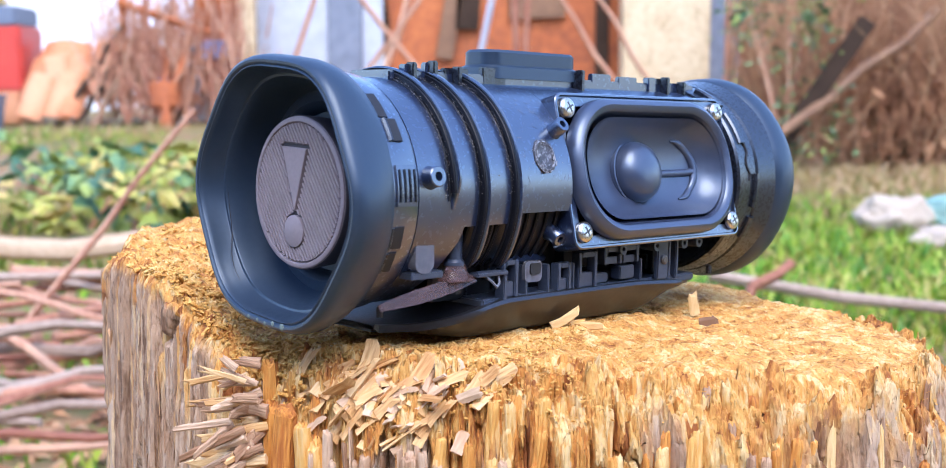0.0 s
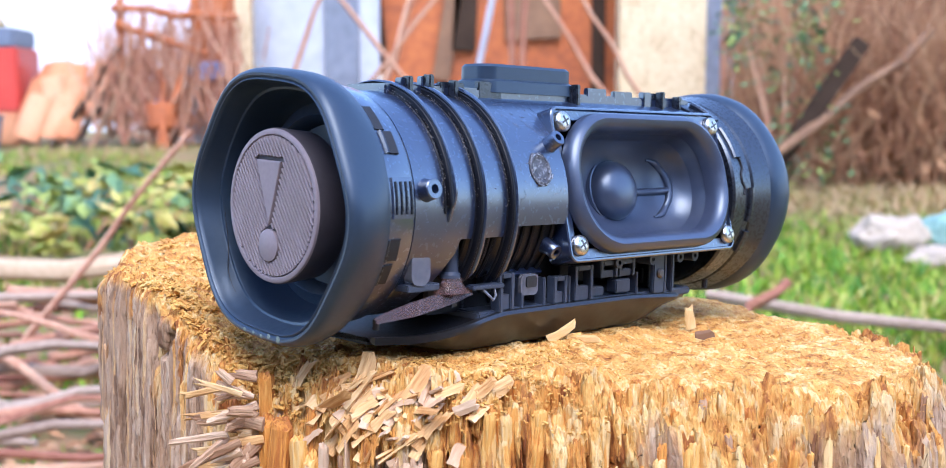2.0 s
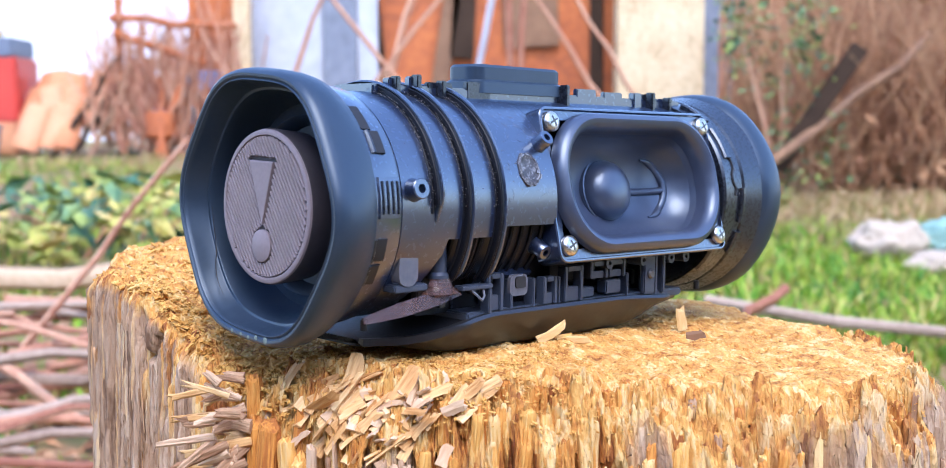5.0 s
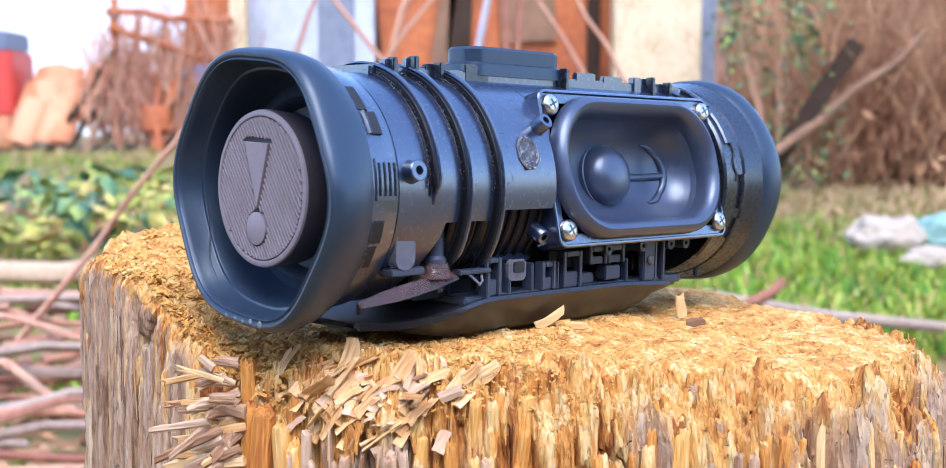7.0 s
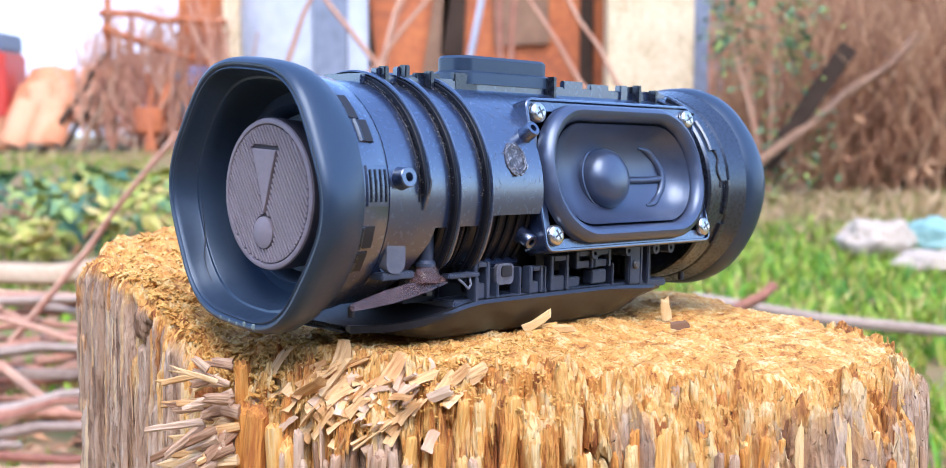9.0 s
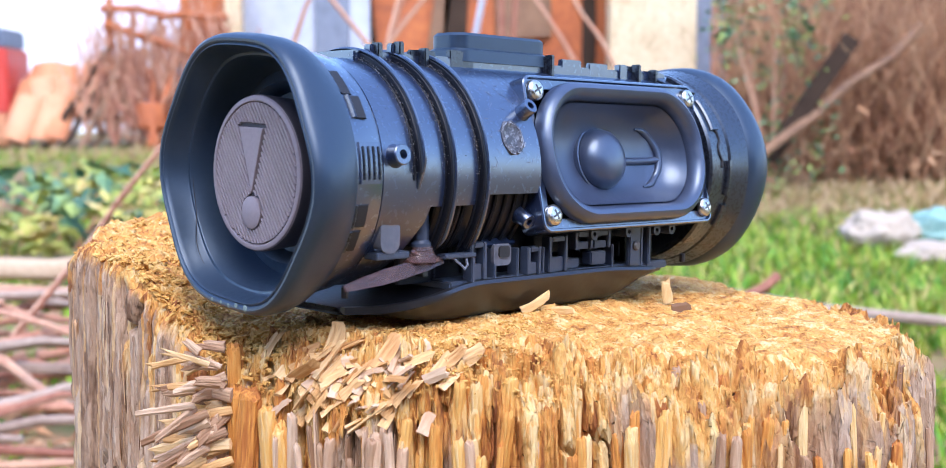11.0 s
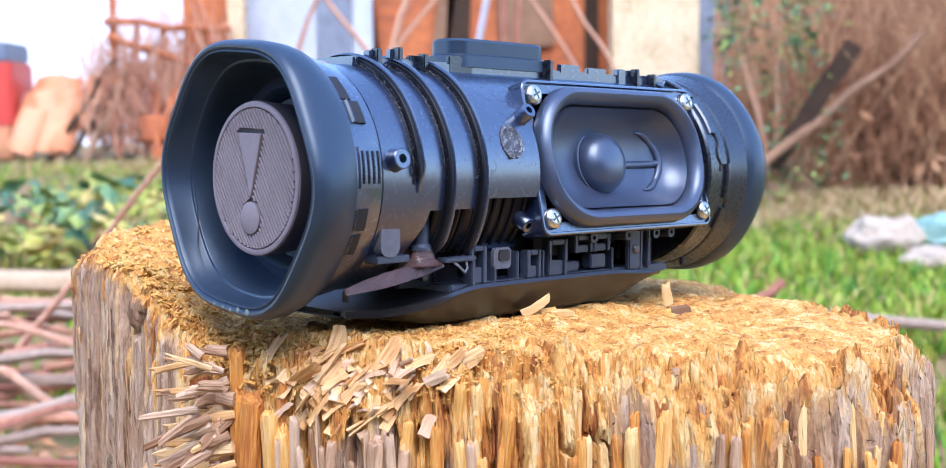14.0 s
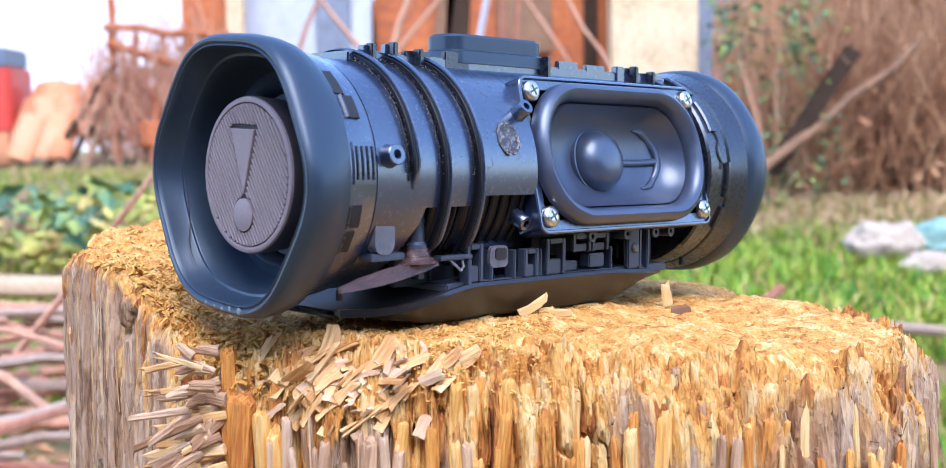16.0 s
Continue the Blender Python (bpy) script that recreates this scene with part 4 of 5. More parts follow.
def underside(sp):
    """Brackets, frames and clear film in the open bottom."""
    N = -0.0318
    # floor rail of the chassis
    bm = box(bmesh.new(), 0.064, 0.186, N - 0.001, N + 0.05, -0.0395, -0.0364, None, 0.0006)
    part("chassis_rail", bm, M_STEM, sp)
    for x0, x1, z0, z1 in ((0.0725, 0.0805, -0.0365, -0.0235), (0.1125, 0.1230, -0.0365, -0.0235), (0.1010, 0.1085, -0.0365, -0.0265), (0.1270, 0.1375, -0.0290, -0.0225), (0.1380, 0.1480, -0.0290, -0.0225)):
        bm = bmesh.new()
        t = 0.0018
        box(bm, x0, x0 + t, N - 0.002, N + 0.002, z0, z1, None, 0.0003)
        box(bm, x1 - t, x1, N - 0.002, N + 0.002, z0, z1, None, 0.0003)
        box(bm, x0 + t, x1 - t, N - 0.002, N + 0.002, z1 - t, z1, None, 0.0003)
        box(bm, x0 + t, x1 - t, N - 0.0012, N + 0.002, z0, z0 + 0.42 * (z1 - z0), None, 0.0003)
        part("bracket", bm, M_STEM, sp)
    # added black sheet that gives the gaps behind the brackets their shade
    bm = box(bmesh.new(), 0.050, 0.190, N + 0.010, N + 0.012, -0.0375, -0.020, None, 0.0003)
    part("gap_shade_plate", bm, M_DEEP_BLACK, sp)
    rnd = random.Random(11)
    for i in range(18):
        x = 0.048 + 0.144 * i / 18 + rnd.uniform(-0.002, 0.002)
        z = rnd.uniform(-0.034, -0.026)
        bm = box(bmesh.new(), x, x + rnd.uniform(0.001, 0.004), N + 0.005 + rnd.uniform(0, 0.004), N + 0.010, z - rnd.uniform(0.002, 0.008), z + rnd.uniform(0.001, 0.005), None, 0.0003)
        part("chassis_rib", bm, rnd.choice((M_DARK, M_DEEP_BLACK, M_GLOSS)), sp)
    for x in (0.137, 0.158, 0.176, 0.186):
        bm = loft(bmesh.new(), [[(x + q * math.cos(t * math.pi / 8), y, -0.0235 + q * math.sin(t * math.pi / 8)) for t in range(16)] for q, y in ((0.0022, N + 0.004), (0.0022, N - 0.003), (0.0009, N - 0.003), (0.0008, N))], True, True, True)
        part("hinge_eye", bm, M_STEM, sp)
    for x in (0.166, 0.171):
        bm = box(bmesh.new(), x, x + 0.0018, N - 0.0025, N + 0.002, -0.0375, -0.022, None, 0.0004)
        part("post", bm, M_STEM, sp)
    # arm beside the stem, boxes under the frames, and a plate with a small screw
    bm = box(bmesh.new(), 0.0590, 0.0740, N - 0.0035, N + 0.001, -0.0282, -0.0266, None, 0.0004)
    box(bm, 0.0722, 0.0740, N - 0.0030, N + 0.001, -0.0372, -0.0284, None, 0.0003)
    part("arm", bm, M_STEM, sp)
    part("box", box(bmesh.new(), 0.1375, 0.1465, N - 0.001, N + 0.004, -0.0355, -0.0302, None, 0.0005), M_STEM, sp)
    part("box", box(bmesh.new(), 0.1255, 0.1330, N + 0.001, N + 0.006, -0.0362, -0.0325, None, 0.0005), M_STEM, sp)
    for x in (0.0850, 0.0965, 0.1100, 0.1500):
        part("post", box(bmesh.new(), x, x + 0.0013, N - 0.001, N + 0.004, -0.0372, -0.0262 - 0.03 * (x - 0.085), None, 0.0003), M_STEM, sp)
    bm = box(bmesh.new(), 0.1585, 0.1655, N - 0.0030, N - 0.0008, -0.0372, -0.0215, None, 0.0005)
    plate = part("screw_plate", bm, M_STEM, sp)
    bm = loft(bmesh.new(), [[(0.1622 + q * math.cos(t * math.pi / 8), y, -0.0292 + q * math.sin(t * math.pi / 8)) for t in range(16)] for q, y in ((0.0019, N - 0.0028), (0.0019, N - 0.0036), (0.0012, N - 0.0042))], True, True, True)
    part("small_screw", bm, M_SLOT, plate, "small dull screw")
    # stem below the first opening
    bm = tube(bmesh.new(), [(0.0520, N + 0.001, -0.005), (0.0520, N + 0.001, -0.0215), (0.0520, N + 0.001, -0.0225), (0.0520, N + 0.001, -0.0238)], [0.0028, 0.0028, 0.0036, 0.0036], 16)
    part("stem", bm, M_STEM, sp, "blue-grey plastic stem")
    # clear and smoky film
    bm = loft(bmesh.new(), [[(0.0520 + q * math.cos(t * math.pi / 10), N + q * math.sin(t * math.pi / 10) * 0.7, z) for t in range(20)] for q, z in ((0.0038, -0.0236), (0.0044, -0.0256), (0.0058, -0.0276), (0.0074, -0.0286))], True, True, True)
    part("clear_base", bm, M_BROWN, sp, "clear pinkish plastic skirt below the stem")
    strip = [(0.021, -0.0345, -0.0364, -0.003), (0.027, -0.0320, -0.0356, -0.001), (0.034, -0.0299, -0.0346, 0.001), (0.043, -0.0284, -0.0332, 0.001), (0.052, -0.0276, -0.0314, 0.001), (0.060, -0.0272, -0.0296, 0.0)]
    bm = loft(bmesh.new(), [[(x, N - 0.0008 - g, z1), (x, N - 0.0020 - g, z0), (x, N - 0.0014 - g, z0 - 0.0002), (x, N - 0.0002 - g, z1 - 0.0002)] for x, z1, z0, g in strip], True, True, True)
    part("smoky_film", bm, M_BROWN, sp, "torn smoky brown plastic film")
    bm = bmesh.new()
    loft(bm, [[(x, y, z) for x, z in rounded(0.0044, 0.0038, 0.002, 5, 0.0890, -0.0285)] for y in (N - 0.001, N + 0.0005)], True, True, True)
    part("tab_with_dark_hole", bm, M_FILM, sp, "clear plastic tab")
    # raised black block stands in for the shade in the tab's hole
    bm = bmesh.new()
    loft(bm, [[(x, y, z) for x, z in rounded(0.0026, 0.0020, 0.001, 4, 0.0895, -0.0275)] for y in (N - 0.0016, N)], True, True, True)
    part("tab_with_dark_hole", bm, M_DARK, sp)
    bm = bmesh.new()
    loft(bm, [[(x, y, z) for x, z in rounded(0.0040, 0.0058, 0.0035, 6, 0.0352, -0.0190)] for y in (N - 0.0035, N + 0.001)], True, True, True)
    part("clear_window", bm, M_FILM, sp, "small clear plastic window")
    bm = box(bmesh.new(), 0.0300, 0.0440, N - 0.0030, N + 0.004, -0.0268, -0.0244, None, 0.0004)
    part("window_ledge", bm, M_STEM, sp)
    bm = bmesh.new()
    tube(bm, [(0.0640, N - 0.001, -0.0275), (0.0650, N - 0.0045, -0.0300), (0.0668, N - 0.005, -0.0318), (0.0690, N - 0.004, -0.0305), (0.0700, N - 0.002, -0.0280)], 0.0005, 6)
    part("loose_hook", bm, M_FILM, sp)


def cradle(sp):
    """The boat-shaped foot the body rests in."""
    rings = []
    for i in range(37):
        s = i / 36
        x = 0.031 + 0.155 * s
        top = -0.0438 + 0.0072 * sat(s, 0.04, 0.30) - 0.0020 * sat(s, 0.7, 1.0)
        keel = -0.0465 - 0.0040 * sat(s, 0.0, 0.24) + 0.0066 * sat(s, 0.78, 1.0)
        half = 0.0335 - 0.018 * (1 - sat(s, -0.05, 0.2)) - 0.006 * sat(s, 0.9, 1.0)
        low = half - 0.008
        rings.append([(x, -half - 0.0016 * sat(s, 0.1, 0.3), top), (x, -half - 0.0024 * sat(s, 0.1, 0.3), top - 0.0012), (x, -half - 0.0016 * sat(s, 0.1, 0.3), top - 0.0026), (x, -low - 0.003, keel + 0.0022), (x, -low, keel), (x, low, keel), (x, low + 0.003, keel + 0.0022),
                      (x, half, top - 0.003), (x, half, top), (x, half - 0.002, top), (x, half - 0.003, top - 0.002), (x, -half + 0.003, top - 0.002), (x, -half + 0.002, top)])
    bm = loft(bmesh.new(), rings, True, True, True)
    # added matte black sheet stands in for the shade inside the foot
    lin = loft(bmesh.new(), [[(r[0][0], y, z) for y, z in ((r[0][1] + 0.0042, r[0][2] - 0.0008), (r[8][1] - 0.002, r[8][2] - 0.0008), (r[8][1] - 0.002, r[8][2] - 0.003), (r[0][1] + 0.0042, r[0][2] - 0.003))] for r in rings], True, True, True)
    part("foot_shade_sheet", lin, M_DARK, sp)
    part("foot", bm, M_FOOT, sp, "boat-shaped smoky black foot that it rests on")
    for x in (0.0235, 0.2045):
        bm = tube(bmesh.new(), [(x, -0.027, -0.0355), (x, -0.027, -0.0390)], 0.0012, 8)
        part("peg", bm, M_DARK, sp)


def plug(sp):
    """The scraped glue plug on the barrel."""
    a, x = 19.0, 0.0885
    m = pose(x, 0, 0) @ Matrix.Rotation(radians(-a), 4, "X") @ Matrix.Rotation(radians(90), 4, "X") @ Matrix.Translation((0, 0, 0.0389))
    rnd = random.Random(8)
    bm = loft(bmesh.new(), [[(q * math.cos(t * math.pi / 14) * rnd.uniform(0.94, 1.05), 1.15 * q * math.sin(t * math.pi / 14) * rnd.uniform(0.94, 1.05), z) for t in range(28)] for q, z in ((0.0056, -0.001), (0.0054, 0.0005), (0.0044, 0.0008), (0.0036, 0.0003), (0.0014, 0.0004))], True, True, True, m)
    pl = part("plug", bm, M_PLUG, sp, "scraped plug with a ring of dry glue")
    for i in range(16):
        t = rnd.uniform(0, 6.28)
        q = rnd.uniform(0.0030, 0.0056)
        b = tube(bmesh.new(), [m @ Vector((q * math.cos(t + s), 1.15 * q * math.sin(t + s), 0.0009)) for s in (0, 0.12, 0.3)], [0.0002, 0.0003, 0.00012], 5)
        part("glue_smear", b, M_CREAM, pl)


def cap_marks(ring):
    """A split in the rubber well and pale scuffs on the lip."""
    pts = []
    for i in range(14):
        s = i / 13
        a = radians(183 + 52 * s + 3 * math.sin(6 * s))
        x, r = 0.0075 - 0.0035 * s + 0.001 * math.sin(5 * s), 0.0372 + 0.0012 * s
        pts.append((x - 0.0004, -r * math.cos(a), r * math.sin(a)))
    part("split", tube(bmesh.new(), pts, [0.00006 + 0.00014 * math.sin(math.pi * i / 13) for i in range(14)], 5), M_DARK, ring)
    rnd = random.Random(4)
    for a in (262, 268, 274, 281, 255):
        r = 0.0425 + rnd.uniform(-0.0006, 0.0006)
        bm = bmesh.new()
        bmesh.ops.create_icosphere(bm, subdivisions=2, radius=0.0011 * rnd.uniform(0.6, 1.2), matrix=Matrix.Translation((-0.0014, -r * math.cos(radians(a)), r * math.sin(radians(a)))) @ Matrix.Diagonal((0.18, 1, 1, 1)))
        part("scuff", bm, M_SCUFF, ring)


def dust(sp):
    """Fine pale specks on the shell and along the fins."""
    rnd = random.Random(17)
    vs, fs = [], []
    for i in range(700):
        fin = rnd.random() < 0.7
        x = rnd.choice((0.0415, 0.0550, 0.0700)) + rnd.uniform(-0.002, 0.001) if fin else rnd.uniform(0.03, 0.1)
        a = radians(rnd.uniform(0, 80))
        r = rnd.uniform(0.0398, 0.0404) if fin else 0.0392
        s = rnd.uniform(0.00006, 0.00017)
        c = Vector((x, -r * math.cos(a), r * math.sin(a)))
        b = len(vs)
        vs += [tuple(c + Vector(q) * s) for q in ((1, 1, 1), (1, -1, -1), (-1, 1, -1), (-1, -1, 1))]
        fs += [(b, b + 1, b + 2), (b, b + 2, b + 3), (b, b + 3, b + 1), (b + 1, b + 3, b + 2)]
    me = bpy.data.meshes.new("dust")
    me.from_pydata(vs, [], fs)
    me.materials.append(M_DUST)
    ob = new("dust", me)
    ob.parent = sp
    tagged(ob, kind="stuff")


def scratches(sp):
    """Short pale scratches and nicks on the barrel, the far collar and the shoulder."""
    rnd = random.Random(29)
    bm = bmesh.new()
    for i in range(70):
        x, r = (rnd.uniform(0.076, 0.100), 0.03915) if i < 40 else (rnd.uniform(0.206, 0.2155), 0.0413)
        a, run, turn = rnd.uniform(-8, 60), rnd.uniform(0.0006, 0.0026), rnd.uniform(-1, 1)
        pts = []
        for k in range(4):
            t = radians(a + turn * 4 * k / 3)
            pts.append((x + run * (k / 3) * (1 - abs(turn) * 0.5), -r * math.cos(t), r * math.sin(t)))
        tube(bm, pts, [0.00003, 0.00007, 0.00007, 0.00003], 4)
    part("scratches", bm, M_CREAM, sp, kind="stuff")


def build_speaker():
    sp = thing("loudspeaker", pose(-0.06486, 0.37152, 0.56747, 0, 1.647, 43.57), "stripped black portable loudspeaker with exposed drivers lying on the stump", "loudspeaker")
    shell(sp)
    near_ring = end_cap(sp)
    end_cap(sp, True)
    rd = radiator(sp)
    rd.matrix_basis = pose(0.0106, 0, 0)
    part("passive_radiator", loft(bmesh.new(), [turn_ring(x, r, 64) for x, r in ((0.222, 0.024), (0.2310, 0.0254), (0.2318, 0.0245))], True, True, True), M_GREY, sp)
    driver_parts(sp)
    cone, web = cone_mesh(sp)
    for x, y in ((-0.0456, 0.0231), (0.0472, 0.0231), (-0.0456, -0.0226), (0.0472, -0.0226)):
        screw(sp, DRV @ pose(x, y, -0.0012))
    boss(sp, 0.0345, 9.5, 0.0375, 0.0052)
    boss(sp, 0.0975, 33, 0.0370, 0.0072, 0.0030)
    boss(sp, 0.0980, -25, 0.0350, 0.0058, 0.0028)
    spine(sp)
    underside(sp)
    cradle(sp)
    plug(sp)
    cap_marks(near_ring)
    dust(sp)
    scratches(sp)
    return sp, rd, cone, web


# ---- the yard ----
def rise(y):
    """The ground climbs gently away from the stump."""
    return 0.40 * sat(y, 2.0, 13.0)


def build_ground():
    bm = bmesh.new()
    xs = [-400, -80, -25] + [-12 + 0.4 * i for i in range(61)] + [25, 80, 400]
    ys = [-400, -60, -10, -3] + [-1 + 0.35 * i for i in range(46)] + [20, 40, 100, 900]
    g = [[bm.verts.new((x, y, rise(y) + (0.03 * noise.noise((x * 0.9, y * 0.9, 0)) if abs(x) < 12 and -1 <= y < 16 else 0))) for x in xs] for y in ys]
    for a, b in zip(g, g[1:]):
        for i in range(len(xs) - 1):
            bm.faces.new((a[i], a[i + 1], b[i + 1], b[i]))
    return tagged(part("ground", bm, M_SOIL), "rough grassy yard with bare brown patches", "ground", kind="structure")


def slab(name, x0, x1, y, z0, z1, material, label, category, thick=0.15, turn=0.0, kind="structure"):
    """An upright panel or wall that faces the stump."""
    ob = part(name, box(bmesh.new(), x0, x1, 0, thick, z0, z1, None, 0.01), material)
    ob.matrix_basis = pose(0, y, 0, 0, 0, turn)
    return tagged(ob, label, category, kind=kind)


def down(a, b):
    """A straight stem through a and b, drawn down to the ground."""
    a, b = Vector(a), Vector(b)
    lo, hi = (a, b) if a.z < b.z else (b, a)
    k = (lo.z - rise(lo.y) + 0.03) / (hi.z - lo.z)
    return [tuple(lo - (hi - lo) * k), tuple(hi)]


def stick(name, pts, r0, r1, material, label, category="branch", group="", seed=0):
    rnd = random.Random(seed)
    out = []
    n = 6
    for (p, q) in zip(pts, pts[1:]):
        for i in range(n):
            out.append(Vector(p).lerp(Vector(q), i / n) + Vector([rnd.uniform(-1, 1) * r0 * 0.8 for _ in range(3)]))
    out.append(Vector(pts[-1]))
    rr = [r0 + (r1 - r0) * i / (len(out) - 1) for i in range(len(out))]
    ob = part(name, tube(bmesh.new(), out, rr, 8, True, 0.08, rnd), material)
    return tagged(ob, label, category, group)


def leaf_mesh(bm, m, length, width):
    """A leaf folded along its rib."""
    v = [bm.verts.new(m @ Vector(p)) for p in ((0, 0, 0), (width, length * 0.45, -0.1 * length), (0, length, -0.25 * length), (-width, length * 0.45, -0.1 * length), (0, length * 0.5, 0.06 * length))]
    for q in ((0, 1, 4), (1, 2, 4), (2, 3, 4), (3, 0, 4)):
        bm.faces.new([v[i] for i in q])


def bush(name, x, y, w, d, h, leaves, seed, label, size=0.09, yellow=0.4, base=None):
    rnd = random.Random(seed)
    z0 = rise(y) if base is None else base
    th = thing(name, pose(x, y, z0), label, "shrub")
    for k in range(5):
        a = rnd.uniform(0, 6.28)
        e = Vector((math.cos(a) * w * 0.4, math.sin(a) * d * 0.4, h * rnd.uniform(0.6, 0.95)))
        part("stem", tube(bmesh.new(), [(0, 0, -0.03), e * 0.45 + Vector((0, 0, 0.05)), e], [0.008, 0.006, 0.003], 6), M_STICK, th)
    for mt, share_ in ((M_LEAF, 1 - yellow), (M_YELLOW, yellow)):
        if share_ <= 0:
            continue
        bm = bmesh.new()
        clumps = [(rnd.uniform(-w, w) / 2, rnd.uniform(-d, d) / 2, h * rnd.uniform(0.1, 1.0)) for _ in range(max(4, leaves // 45))]
        for i in range(int(leaves * share_)):
            c = rnd.choice(clumps)
            p = pose(c[0] + rnd.gauss(0, w * 0.09), c[1] + rnd.gauss(0, d * 0.12), max(0.01, c[2] + rnd.gauss(0, h * 0.11)), rnd.uniform(-50, 50), rnd.uniform(-50, 50), rnd.uniform(0, 360))
            s = size * rnd.uniform(0.5, 1.2)
            leaf_mesh(bm, p, s, s * 0.28)
        part("foliage", bm, mt, th, smooth=False, kind="stuff")
    return th


def twig_mass(name, x0, x1, y0, y1, h, count, seed, material, label, lean=0.3, thick=0.006, category="brush"):
    """A tangle of dry twigs, one object of stuff."""
    rnd = random.Random(seed)
    vs, fs = [], []
    for i in range(count):
        x, y = rnd.uniform(x0, x1), rnd.uniform(y0, y1)
        z = rise(y)
        hh = h * rnd.uniform(0.35, 1.0)
        s0 = rnd.uniform(0, 0.5) * hh
        p = Vector((x, y, z + s0))
        q = p + Vector((rnd.gauss(0, lean), rnd.gauss(0, lean * 0.5), rnd.uniform(0.3, 1) * (hh - s0) + 0.05))
        if x0 > 0 and min(p.x / p.y, q.x / q.y) < 0.212 + 0.02 * rnd.random():
            continue
        mid = p.lerp(q, 0.5) + Vector((rnd.gauss(0, 0.05), 0, rnd.gauss(0, 0.03)))
        r = thick * rnd.uniform(0.5, 1.4)
        b = len(vs)
        for c, k in ((p, 1), (mid, 0.8), (q, 0.4)):
            for t in range(3):
                vs.append((c.x + r * k * math.cos(t * 2.1), c.y + r * k * math.sin(t * 2.1), c.z))
        for s in (0, 3):
            for t in range(3):
                fs.append((b + s + t, b + s + (t + 1) % 3, b + s + 3 + (t + 1) % 3, b + s + 3 + t))
    me = bpy.data.meshes.new(name)
    me.from_pydata(vs, [], fs)
    me.materials.append(material)
    return tagged(new(name, me), label, category, kind="stuff")


def grass(name, x0, x1, y0, y1, count, seed, label, h=0.07, material=M_BLADE):
    rnd = random.Random(seed)
    vs, fs = [], []
    for i in range(count):
        x, y = rnd.uniform(x0, x1), rnd.uniform(y0, y1)
        if min(x - x0, x1 - x, y1 - y, y - y0) < 0.7 * rnd.random() ** 2 + 0.25 * noise.noise((x * 3, y * 3, 9)):
            continue
        if noise.noise((x * 1.3, y * 1.3, 4)) < (-0.28 if x > 0.2 else -0.12):
            continue
        z = rise(y) + 0.03 * noise.noise((x * 0.9, y * 0.9, 0)) - 0.005
        a = rnd.uniform(0, 6.28)
        hh, w = h * rnd.uniform(0.4, 1.3), 0.006 * rnd.uniform(0.6, 1.5)
        dx, dy = math.cos(a) * w, math.sin(a) * w
        lx, ly = rnd.gauss(0, hh * 0.45), rnd.gauss(0, hh * 0.45)
        b = len(vs)
        vs += [(x - dx, y - dy, z), (x + dx, y + dy, z), (x + lx * 0.4 + dx * 0.7, y + ly * 0.4 + dy * 0.7, z + hh * 0.6), (x + lx * 0.4 - dx * 0.7, y + ly * 0.4 - dy * 0.7, z + hh * 0.6), (x + lx, y + ly, z + hh)]
        fs += [(b, b + 1, b + 2, b + 3), (b + 3, b + 2, b + 4)]
    me = bpy.data.meshes.new(name)
    me.from_pydata(vs, [], fs)
    me.materials.append(material)
    return tagged(new(name, me), label, "grass", kind="stuff")


def sack(name, x, y, w, d, h, material, label, seed):
    rnd = random.Random(seed)
    bm = bmesh.new()
    bmesh.ops.create_icosphere(bm, subdivisions=4, radius=1)
    for v in bm.verts:
        k = 1 + 0.22 * noise.noise(v.co * 1.6 + Vector((seed, 0, 0))) + 0.09 * noise.noise(v.co * 5 + Vector((0, seed, 0)))
        v.co = Vector((v.co.x * w / 2 * k, v.co.y * d / 2 * k, (v.co.z * 0.5 + 0.42) * h * k))
    ob = part(name, bm, material)
    ob.matrix_basis = pose(x, y, rise(y), 0, 0, rnd.uniform(-20, 20))
    return tagged(ob, label, "sack")


